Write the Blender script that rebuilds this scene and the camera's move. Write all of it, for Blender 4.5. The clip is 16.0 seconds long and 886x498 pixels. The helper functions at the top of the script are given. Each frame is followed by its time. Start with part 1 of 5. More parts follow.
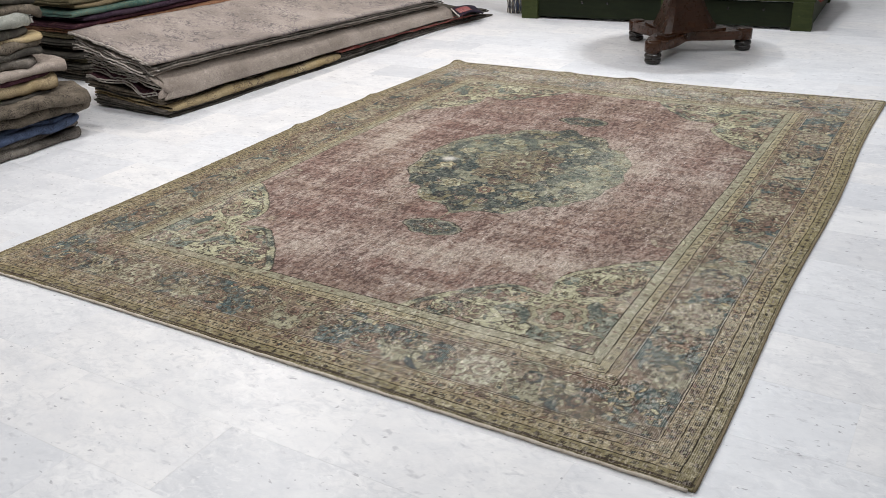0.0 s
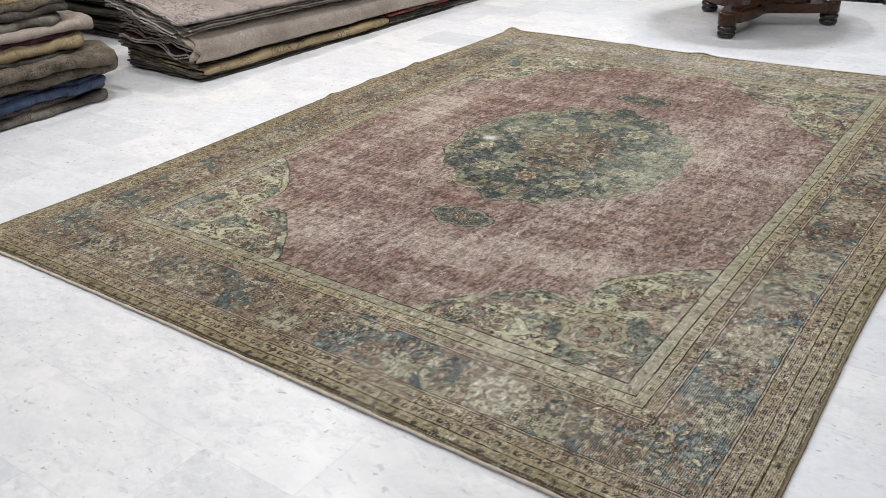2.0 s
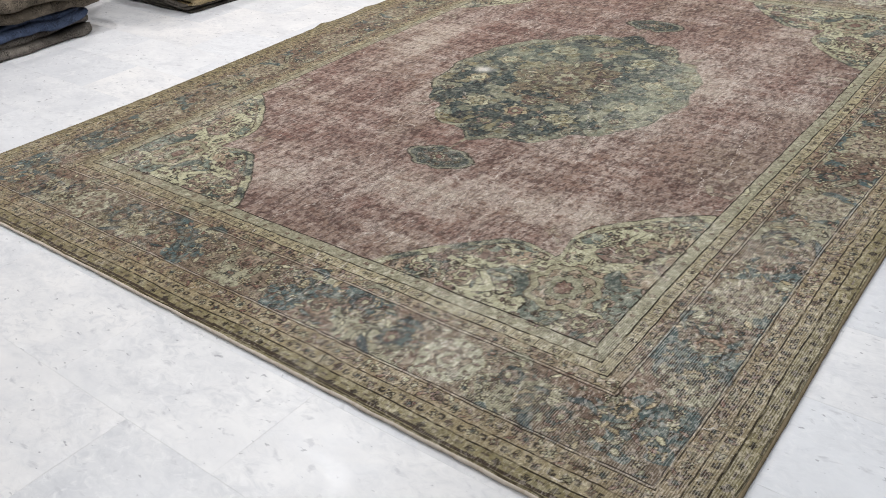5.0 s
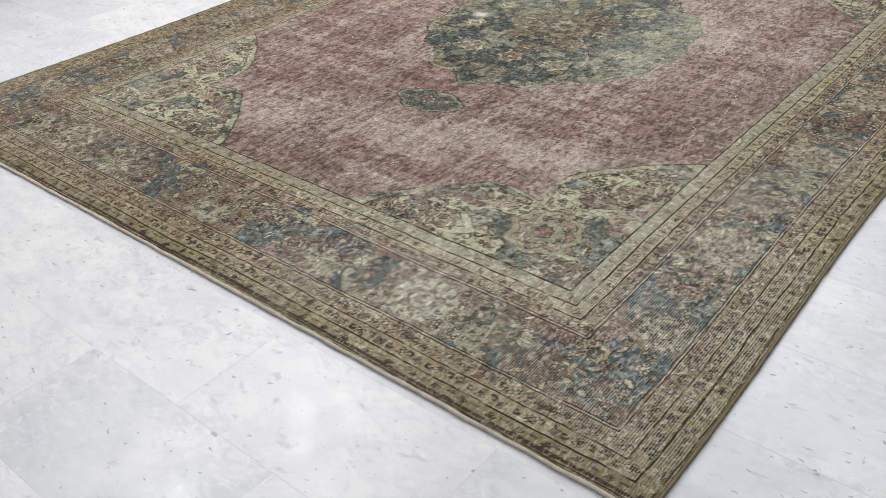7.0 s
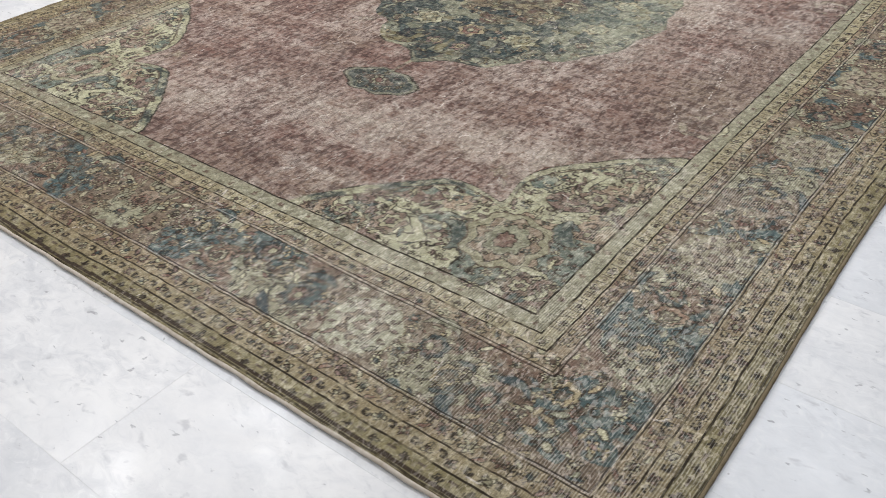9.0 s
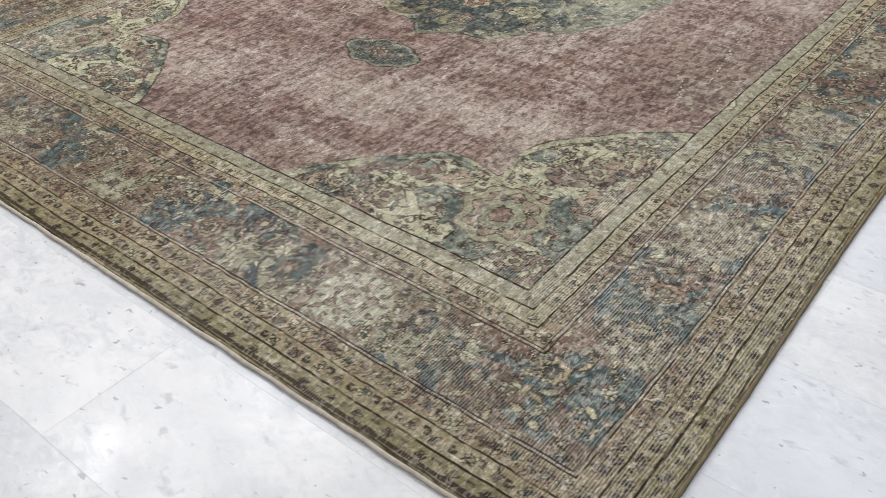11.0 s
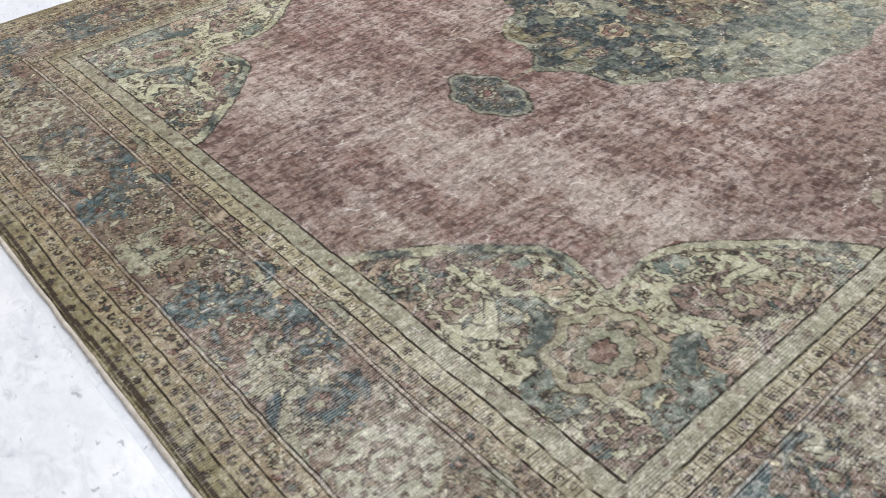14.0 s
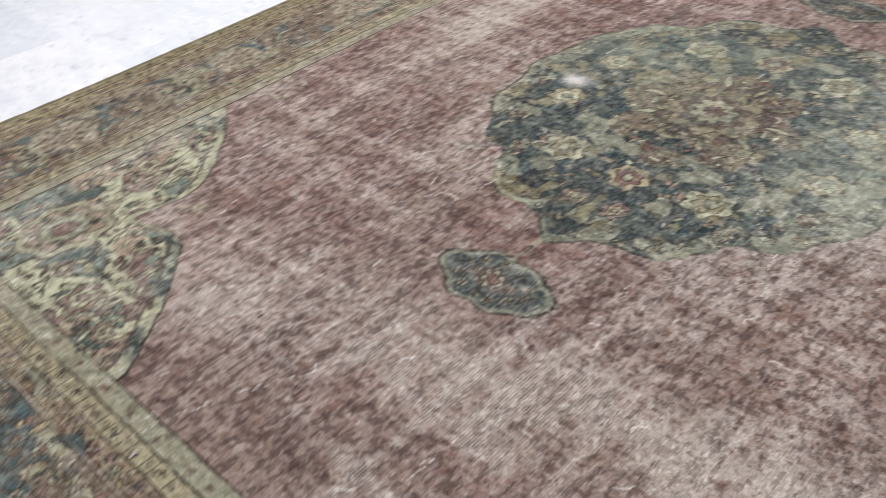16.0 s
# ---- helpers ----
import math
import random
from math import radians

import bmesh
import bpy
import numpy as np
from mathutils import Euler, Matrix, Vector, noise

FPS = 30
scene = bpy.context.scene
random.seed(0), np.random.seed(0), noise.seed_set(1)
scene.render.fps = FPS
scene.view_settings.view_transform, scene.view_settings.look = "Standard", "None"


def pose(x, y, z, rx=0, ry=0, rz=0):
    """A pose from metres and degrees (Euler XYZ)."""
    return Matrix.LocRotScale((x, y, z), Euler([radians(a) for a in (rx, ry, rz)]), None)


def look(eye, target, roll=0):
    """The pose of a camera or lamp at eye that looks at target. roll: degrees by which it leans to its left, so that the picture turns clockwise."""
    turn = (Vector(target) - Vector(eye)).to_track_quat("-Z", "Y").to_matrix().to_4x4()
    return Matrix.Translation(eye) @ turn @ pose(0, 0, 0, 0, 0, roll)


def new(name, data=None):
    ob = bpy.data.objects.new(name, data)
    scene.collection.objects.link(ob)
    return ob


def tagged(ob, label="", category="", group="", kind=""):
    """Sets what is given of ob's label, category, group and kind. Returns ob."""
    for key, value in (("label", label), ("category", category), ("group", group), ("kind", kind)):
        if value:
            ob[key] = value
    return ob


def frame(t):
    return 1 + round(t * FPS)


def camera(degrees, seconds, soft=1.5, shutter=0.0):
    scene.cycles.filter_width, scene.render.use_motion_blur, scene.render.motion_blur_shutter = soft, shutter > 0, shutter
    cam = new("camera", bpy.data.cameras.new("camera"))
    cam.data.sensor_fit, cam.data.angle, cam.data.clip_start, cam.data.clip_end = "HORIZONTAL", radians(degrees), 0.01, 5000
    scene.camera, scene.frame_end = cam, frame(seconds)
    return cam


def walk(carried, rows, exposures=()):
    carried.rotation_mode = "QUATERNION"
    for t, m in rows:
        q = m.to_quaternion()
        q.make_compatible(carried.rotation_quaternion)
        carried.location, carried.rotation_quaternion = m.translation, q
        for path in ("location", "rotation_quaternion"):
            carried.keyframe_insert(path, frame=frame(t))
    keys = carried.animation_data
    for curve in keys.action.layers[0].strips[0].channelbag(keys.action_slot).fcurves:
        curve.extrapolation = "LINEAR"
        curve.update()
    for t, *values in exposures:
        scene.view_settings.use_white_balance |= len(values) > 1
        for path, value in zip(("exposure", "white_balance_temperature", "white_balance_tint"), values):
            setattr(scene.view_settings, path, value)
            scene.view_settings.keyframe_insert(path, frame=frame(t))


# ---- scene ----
cam = camera(54.0, 16.0, soft=0.7, shutter=0.3)
PATH = [
    (0, (3.317, -1.71, 1.443), (2.352, -0.171, 0.606), -2.6),
    (0.5, (3.343, -1.672, 1.433), (2.348, -0.162, 0.58), -3.1),
    (1, (3.36, -1.619, 1.407), (2.324, -0.146, 0.536), -3.0),
    (1.5, (3.311, -1.499, 1.384), (2.247, -0.06, 0.491), -2.9),
    (2, (3.221, -1.322, 1.373), (2.153, 0.108, 0.471), -2.2),
    (2.5, (3.217, -1.216, 1.361), (2.148, 0.194, 0.43), -2.7),
    (3, (3.256, -1.054, 1.336), (2.148, 0.282, 0.343), -2.9),
    (3.5, (3.278, -0.971, 1.316), (2.133, 0.308, 0.29), -3.6),
    (4, (3.27, -0.972, 1.317), (2.128, 0.318, 0.301), -4.9),
    (4.2, (3.27, -0.981, 1.315), (2.138, 0.324, 0.308), -5.0),
    (6.3, (3.29, -1.004, 1.264), (2.201, 0.259, 0.16), -3.2),
    (6.5, (3.299, -0.997, 1.258), (2.206, 0.259, 0.15), -3.1),
    (7, (3.333, -0.95, 1.236), (2.234, 0.297, 0.122), -3.3),
    (7.5, (3.314, -0.881, 1.209), (2.24, 0.37, 0.077), -3.2),
    (8, (3.223, -0.744, 1.182), (2.202, 0.535, 0.033), -2.1),
    (8.5, (3.172, -0.685, 1.156), (2.161, 0.591, -0.007), -2.4),
    (9, (3.176, -0.679, 1.153), (2.157, 0.571, -0.031), -2.2),
    (11.3, (3.206, -0.618, 1.119), (2.168, 0.578, -0.102), -2.8),
    (11.5, (3.193, -0.615, 1.123), (2.158, 0.599, -0.084), -2.7),
    (12, (3.146, -0.609, 1.115), (2.114, 0.626, -0.072), -2.3),
    (12.5, (3.115, -0.541, 1.098), (2.074, 0.655, -0.121), -1.4),
    (13, (3.073, -0.366, 1.098), (1.942, 0.735, -0.131), -1.7),
    (13.5, (3.031, -0.243, 1.094), (1.798, 0.727, -0.146), -4.4),
    (14, (2.935, -0.172, 1.077), (1.697, 0.768, -0.182), -5.3),
    (14.5, (2.788, -0.103, 1.095), (1.564, 0.868, -0.154), -3.4),
    (15, (2.69, -0.089, 1.089), (1.396, 0.797, -0.153), -2.7),
    (15.5, (2.537, 0.014, 1.082), (1.236, 0.88, -0.166), -3.6),
    (16, (2.369, 0.117, 1.103), (1.238, 1.227, -0.118), -4.0),
]
walk(cam, [(t, look(eye, target, roll)) for t, eye, target, roll in PATH],
     exposures=[(0.0, -0.02, 6500, 10), (1.0, 0.02, 6500, 10), (1.5, 0.0, 6500, 10), (2.0, -0.02, 6500, 10), (2.5, -0.20, 6550, 10), (3.0, -0.16, 6550, 10), (4.0, -0.06, 6500, 10), (8.5, -0.06, 6450, 10),
                (11.5, 0.02, 6400, 10), (12.5, 0.0, 6200, 10), (13.5, 0.06, 6200, 11), (14.0, 0.12, 6200, 11), (14.5, 0.50, 6200, 12), (15.0, 0.22, 6200, 11), (15.5, 0.02, 6250, 12), (16.0, 0.02, 6200, 12)])

# ---- light: ceiling downlights of the showroom ----
world = bpy.data.worlds.new("world")
scene.world = world
world.use_nodes = True
world.node_tree.nodes["Background"].inputs[0].default_value = (0.9, 0.95, 1.0, 1)
world.node_tree.nodes["Background"].inputs[1].default_value = 0.05

CEIL = 3.0
LAMP_W = 29.0
LAMPS = [(-0.10, 1.6, 1.25), (1.30, 4.80, 1.3), (1.72, 4.90, 1.0), (2.9, 3.2, 0.75), (-0.3, 4.2, 1.1), (-1.9, 3.4, 1.3), (3.2, 1.2, 0.65),
         (1.4, -0.9, 0.9), (4.8, 3.4, 0.6), (-0.45, 0.55, 1.35), (3.6, -2.4, 0.8), (0.6, 7.4, 0.7), (-1.8, 6.6, 0.8)]
for lx, ly, share in LAMPS:
    ld = bpy.data.lights.new("downlight", "AREA")
    ld.shape, ld.size, ld.energy = "DISK", 0.26, LAMP_W * share
    warm = max(0.0, min(1.0, (1.7 - lx) / 4.0))
    left = max(0.0, warm - 0.45)
    ld.color = (0.94 + 0.06 * warm + 0.11 * left, 0.965, 1.0 - 0.05 * warm - 0.10 * left)
    lo = new("downlight", ld)
    lo.matrix_world = pose(lx, ly, CEIL - 0.03)


# ---- material helpers ----
class Mat:
    """A small node builder round one Principled surface."""

    def __init__(self, name, rough=0.6, metal=0.0):
        self.m = bpy.data.materials.new(name)
        self.m.use_nodes = True
        self.t = self.m.node_tree
        self.p = self.t.nodes["Principled BSDF"]
        self.p.inputs["Roughness"].default_value = rough
        self.p.inputs["Metallic"].default_value = metal

    def n(self, kind, **kw):
        node = self.t.nodes.new(kind)
        for k, v in kw.items():
            setattr(node, k, v)
        return node

    def put(self, sock, v):
        if isinstance(v, bpy.types.NodeSocket):
            self.t.links.new(v, sock)
        elif isinstance(v, tuple) and len(v) == 3 and sock.type == "RGBA":
            sock.default_value = (*v, 1)
        else:
            sock.default_value = v

    def coord(self, which="Object"):
        return self.n("ShaderNodeTexCoord").outputs[which]

    def rand(self):
        return self.n("ShaderNodeObjectInfo").outputs["Random"]

    def math(self, op, a, b=0.0, c=0.0, clamp=False):
        node = self.n("ShaderNodeMath", operation=op, use_clamp=clamp)
        for s, v in zip(node.inputs, (a, b, c)):
            self.put(s, v)
        return node.outputs[0]

    def vec(self, op, a, b):
        node = self.n("ShaderNodeVectorMath", operation=op)
        self.put(node.inputs[0], a)
        self.put(node.inputs[1], b)
        return node.outputs[0]

    def scaled(self, v, s, off=(0, 0, 0)):
        node = self.n("ShaderNodeMapping")
        self.put(node.inputs[0], v)
        node.inputs["Scale"].default_value = s
        node.inputs["Location"].default_value = off
        return node.outputs[0]

    def noise(self, v, scale, detail=4.0, rough=0.55, dist=0.0):
        node = self.n("ShaderNodeTexNoise")
        self.put(node.inputs["Vector"], v)
        node.inputs["Scale"].default_value = scale
        node.inputs["Detail"].default_value = detail
        node.inputs["Roughness"].default_value = rough
        node.inputs["Distortion"].default_value = dist
        return node.outputs["Fac"]

    def ramp(self, f, lo, hi, a=0.0, b=1.0):
        node = self.n("ShaderNodeMapRange")
        self.put(node.inputs[0], f)
        for i, v in enumerate((lo, hi, a, b)):
            self.put(node.inputs[i + 1], v)
        return node.outputs[0]

    def mix(self, f, a, b, mode="MIX"):
        node = self.n("ShaderNodeMix", data_type="RGBA", blend_type=mode)
        self.put(node.inputs[0], f)
        self.put(node.inputs[6], a)
        self.put(node.inputs[7], b)
        return node.outputs[2]

    def bump(self, h, strength=0.3, dist=0.002):
        node = self.n("ShaderNodeBump")
        node.inputs["Strength"].default_value = strength
        node.inputs["Distance"].default_value = dist
        self.put(node.inputs["Height"], h)
        self.put(self.p.inputs["Normal"], node.outputs[0])

    def colour(self, v):
        self.put(self.p.inputs["Base Color"], v)
        return self.m


def plain(name, a, b, scale=12.0, rough=0.6, bump=0.15):
    m = Mat(name, rough)
    f = m.noise(m.coord(), scale, 5)
    g = m.noise(m.coord(), scale * 9, 3)
    c = m.mix(m.ramp(f, 0.3, 0.7), a, b)
    c = m.mix(m.ramp(g, 0.3, 0.8, 0.0, 0.25), c, tuple(v * 0.6 for v in a))
    m.bump(g, bump)
    return m.colour(c)


# ---- mesh helpers ----
def part(name, bm, material, parent=None, label="", smooth=False):
    """One mesh object from a bmesh, under a thing or a part."""
    me = bpy.data.meshes.new(name)
    bm.to_mesh(me)
    bm.free()
    if smooth:
        me.polygons.foreach_set("use_smooth", [True] * len(me.polygons))
    me.materials.append(material)
    ob = new(name, me)
    ob.parent = parent
    if label:
        ob["label"] = label
    return ob


def thing(name, at=(0, 0, 0), turn=0.0, label="", category="", group="", kind=""):
    e = new(name)
    e.empty_display_size = 0.1
    e.matrix_basis = pose(*at, 0, 0, turn)
    return tagged(e, label, category, group, kind)


def box_bm(x0, x1, y0, y1, z0, z1, bevel=0.0, seg=2):
    own = bmesh.new()
    r = bmesh.ops.create_cube(own, size=1.0)
    for v in r["verts"]:
        v.co = Vector((x0 + (v.co.x + 0.5) * (x1 - x0), y0 + (v.co.y + 0.5) * (y1 - y0), z0 + (v.co.z + 0.5) * (z1 - z0)))
    if bevel:
        bmesh.ops.bevel(own, geom=own.edges[:], offset=bevel, segments=seg, affect="EDGES", profile=0.5)
    return own


def lathe_bm(profile, seg=32):
    """A turned body from (radius, height) pairs."""
    bm = bmesh.new()
    rings = []
    for r, z in profile:
        rings.append([bm.verts.new((r * math.cos(2 * math.pi * i / seg), r * math.sin(2 * math.pi * i / seg), z)) for i in range(seg)])
    for a, b in zip(rings, rings[1:]):
        for i in range(seg):
            bm.faces.new((a[i], a[(i + 1) % seg], b[(i + 1) % seg], b[i]))
    bm.faces.new(list(reversed(rings[0])))
    bm.faces.new(rings[-1])
    return bm


def tube_bm(points, radius, sides=6):
    """A cord along a list of places."""
    bm = bmesh.new()
    rings = []
    for k, p in enumerate(points):
        a, b = Vector(points[max(k - 1, 0)]), Vector(points[min(k + 1, len(points) - 1)])
        d = (b - a).normalized()
        side = d.cross(Vector((0, 0, 1)))
        side = side.normalized() if side.length > 1e-4 else Vector((1, 0, 0))
        up = side.cross(d)
        r = radius(k / max(1, len(points) - 1)) if callable(radius) else radius
        rings.append([bm.verts.new(Vector(p) + r * (math.cos(2 * math.pi * i / sides) * side + math.sin(2 * math.pi * i / sides) * up)) for i in range(sides)])
    for a, b in zip(rings, rings[1:]):
        for i in range(sides):
            bm.faces.new((a[i], a[(i + 1) % sides], b[(i + 1) % sides], b[i]))
    bm.faces.new(list(reversed(rings[0])))
    bm.faces.new(rings[-1])
    bmesh.ops.recalc_face_normals(bm, faces=bm.faces[:])
    return bm


# ---- room shell ----
wall_mat = plain("wall_plaster", (0.40, 0.40, 0.40), (0.48, 0.48, 0.48), 3.0, 0.9)
ceil_mat = plain("ceiling_plaster", (0.72, 0.72, 0.71), (0.78, 0.78, 0.77), 3.0, 0.9)
X0, X1, Y0, Y1 = -4.2, 6.4, -4.6, 9.2
WALLS = (("wall_west", X0 - 0.2, X0, Y0 - 0.2, Y1 + 0.2), ("wall_east", X1, X1 + 0.2, Y0 - 0.2, Y1 + 0.2),
         ("wall_south", X0, X1, Y0 - 0.2, Y0), ("wall_north", X0, X1, Y1, Y1 + 0.2))
for name, a, b, c, d in WALLS:
    tagged(part(name, box_bm(a, b, c, d, -0.05, CEIL), wall_mat), "plain off-white plastered showroom wall", "wall", kind="structure")
tagged(part("ceiling", box_bm(X0 - 0.2, X1 + 0.2, Y0 - 0.2, Y1 + 0.2, CEIL, CEIL + 0.15), ceil_mat),
       "plain white plastered showroom ceiling", "ceiling", kind="structure")

grout_mat = plain("grout", (0.66, 0.66, 0.655), (0.72, 0.72, 0.715), 20.0, 0.9)
floor = tagged(part("floor", box_bm(X0, X1, Y0, Y1, -0.08, -0.0004), grout_mat),
               "polished white marble tiles laid in running bond", "floor", kind="structure")


def marble_material():
    m = Mat("polished_marble", 0.16)
    r = m.rand()
    shift = m.n("ShaderNodeCombineXYZ")
    m.put(shift.inputs[0], m.math("MULTIPLY", r, 37.0))
    m.put(shift.inputs[1], m.math("MULTIPLY", r, 91.0))
    m.put(shift.inputs[2], m.math("MULTIPLY", r, 13.0))
    v = m.vec("ADD", m.coord(), shift.outputs[0])
    r2 = m.math("FRACT", m.math("MULTIPLY", r, 17.31))
    r3 = m.math("FRACT", m.math("MULTIPLY", r, 53.77))
    cloud = m.noise(m.scaled(v, (1.0, 1.6, 1.0)), 5.0, 5, 0.6, 0.6)
    fine = m.noise(v, 60.0, 4, 0.6)
    spot = m.noise(m.scaled(v, (1.0, 1.8, 1.0)), 17.0, 3, 0.55, 0.4)
    vein = m.noise(m.scaled(v, (1.0, 1.9, 1.0), (3, 1, 0)), 3.2, 6, 0.62, 1.6)
    line = m.ramp(m.math("ABSOLUTE", m.math("SUBTRACT", vein, 0.5)), 0.0, 0.035, 1.0, 0.0)
    base = m.mix(m.ramp(r2, 0.0, 1.0), (0.75, 0.736, 0.724), (0.712, 0.725, 0.745))
    grey = m.mix(m.ramp(cloud, 0.35, 0.68, 0.0, 0.75), base, (0.585, 0.59, 0.61))
    dark = m.math("MULTIPLY", m.ramp(r3, 0.70, 0.98), m.ramp(cloud, 0.2, 0.7, 0.35, 0.9))
    c = m.mix(dark, grey, (0.50, 0.515, 0.545))
    c = m.mix(m.ramp(r2, 0.50, 1.0, 0.0, 0.40), c, (0.60, 0.615, 0.645))
    c = m.mix(m.math("MULTIPLY", line, m.ramp(cloud, 0.45, 0.7, 0.0, 0.28)), c, (0.42, 0.43, 0.45))
    c = m.mix(m.ramp(spot, 0.63, 0.74, 0.0, 0.62), c, (0.36, 0.36, 0.385))
    mott = m.noise(m.scaled(v, (1.0, 1.5, 1.0), (2, 7, 0)), 26.0, 4, 0.65, 0.9)
    patch = m.noise(m.scaled(v, (1.0, 1.3, 1.0), (9, 4, 0)), 4.0, 3)
    c = m.mix(m.math("MULTIPLY", m.ramp(mott, 0.50, 0.68), m.ramp(patch, 0.36, 0.62, 0.12, 0.62)), c, (0.50, 0.508, 0.53))
    c = m.mix(m.math("MULTIPLY", m.ramp(mott, 0.46, 0.34), m.ramp(patch, 0.36, 0.62, 0.10, 0.45)), c, (0.82, 0.815, 0.81))
    chip = m.noise(m.scaled(v, (1.0, 1.7, 1.0), (4, 4, 0)), 34.0, 2, 0.5, 0.3)
    c = m.mix(m.ramp(chip, 0.69, 0.74, 0.0, 0.72), c, (0.24, 0.24, 0.26))
    c = m.mix(m.ramp(fine, 0.3, 0.75, 0.0, 0.16), c, (0.80, 0.79, 0.78))
    m.put(m.p.inputs["Roughness"], m.ramp(m.noise(v, 14.0, 3), 0.3, 0.7, 0.30, 0.42))
    m.p.inputs["Specular IOR Level"].default_value = 0.5
    m.bump(fine, 0.03, 0.001)
    return m.colour(c)


marble = marble_material()


# ---- the worn medallion rug ----
RW, RL, KNOT = 2.92, 3.775, 0.0028
NX, NY = int(RW / KNOT) + 1, int(RL / KNOT) + 1
GX, GY = np.meshgrid(np.linspace(0, RW, NX), np.linspace(0, RL, NY))
INK = np.array((0.052, 0.036, 0.024))
OLIVE = np.array((0.200, 0.165, 0.090))
TAN = np.array((0.270, 0.215, 0.130))
YELLOW = np.array((0.335, 0.305, 0.200))
SAGE = np.array((0.262, 0.252, 0.172))
BROWN = np.array((0.125, 0.082, 0.058))
MAUVE = np.array((0.188, 0.122, 0.102))
TEAL = np.array((0.058, 0.082, 0.078))
NAVY = np.array((0.034, 0.044, 0.060))
BLUE = np.array((0.040, 0.074, 0.078))
RUST = np.array((0.20, 0.105, 0.080))
PINK = np.array((0.205, 0.098, 0.078))
COTTON = np.array((0.455, 0.410, 0.358))


def grid_noise(sx, sy, seed, octaves=3, gain=0.55):
    """Smooth value noise over the rug, 0 to 1, with cells of sx by sy metres."""
    rs, out, amp, total = np.random.RandomState(seed), np.zeros_like(GX), 1.0, 0.0
    for k in range(octaves):
        a = rs.rand(int(RL / sy) + 4, int(RW / sx) + 4)
        u, v = GX / sx, GY / sy
        i, j = u.astype(int), v.astype(int)
        f, g = u - i, v - j
        f, g = f * f * (3 - 2 * f), g * g * (3 - 2 * g)
        out += amp * ((a[j, i] * (1 - f) + a[j, i + 1] * f) * (1 - g) + (a[j + 1, i] * (1 - f) + a[j + 1, i + 1] * f) * g)
        total += amp
        amp, sx, sy = amp * gain, sx / 2, sy / 2
    return out / total


def soft(v, lo, hi):
    t = np.clip((v - lo) / (hi - lo), 0, 1)
    return t * t * (3 - 2 * t)


dye = np.zeros((NY, NX, 3))
# hand-drawn, rubbed outlines: motifs are drawn on slightly bent coordinates
HXY = [(grid_noise(0.07, 0.07, 14 + k, 2) - 0.5) * 0.022 + (grid_noise(0.016, 0.016, 18 + k, 2) - 0.5) * 0.008 for k in (0, 1)]
WX, WY = GX + HXY[0], GY + HXY[1]


def lay(mask, col):
    """Blend a colour over the dyed pile where mask is 1."""
    dye[:] = dye * (1 - mask[..., None]) + np.asarray(col) * mask[..., None]


def window(cx, cy, r):
    i0, i1 = max(0, int((cx - r) / KNOT)), min(NX, int((cx + r) / KNOT) + 2)
    j0, j1 = max(0, int((cy - r) / KNOT)), min(NY, int((cy + r) / KNOT) + 2)
    return (slice(j0, j1), slice(i0, i1))


def dab(w, mask, col):
    dye[w][mask] = col


def flower(cx, cy, r, petals, turn, edge, petal, heart):
    w = window(cx, cy, r * 1.1)
    dx, dy = WX[w] - cx, WY[w] - cy
    d, a = np.hypot(dx, dy), np.arctan2(dy, dx)
    rim = r * (0.80 + 0.20 * np.cos(petals * a + turn))
    dab(w, d < rim, edge)
    dab(w, d < rim - 0.0034, petal)
    dab(w, d < 0.46 * r, edge)
    dab(w, d < 0.46 * r - 0.0030, heart)


def leaf(cx, cy, length, width, turn, edge, fill):
    w = window(cx, cy, length)
    dx, dy = WX[w] - cx, WY[w] - cy
    c, s = math.cos(turn), math.sin(turn)
    u, v = (dx * c + dy * s) / length, (-dx * s + dy * c) / width
    lens = np.abs(v) - (1 - u * u)
    dab(w, (lens < 0) & (np.abs(u) < 1), edge)
    dab(w, (lens < -0.42) & (np.abs(u) < 0.85), fill)


def stroke(xs, ys, col, wide=1):
    i, j = np.rint(np.asarray(xs) / KNOT).astype(int), np.rint(np.asarray(ys) / KNOT).astype(int)
    for a in range(wide):
        for b in range(wide):
            ok = (i + a >= 0) & (i + a < NX) & (j + b >= 0) & (j + b < NY)
            dye[j[ok] + b, i[ok] + a] = col


def hook(cx, cy, r, turn, col, wide=1):
    t = np.linspace(0, 4.6, 40)
    q = r * (1 - t / 6.0)
    stroke(cx + q * np.cos(t + turn), cy + q * np.sin(t + turn), col, wide)


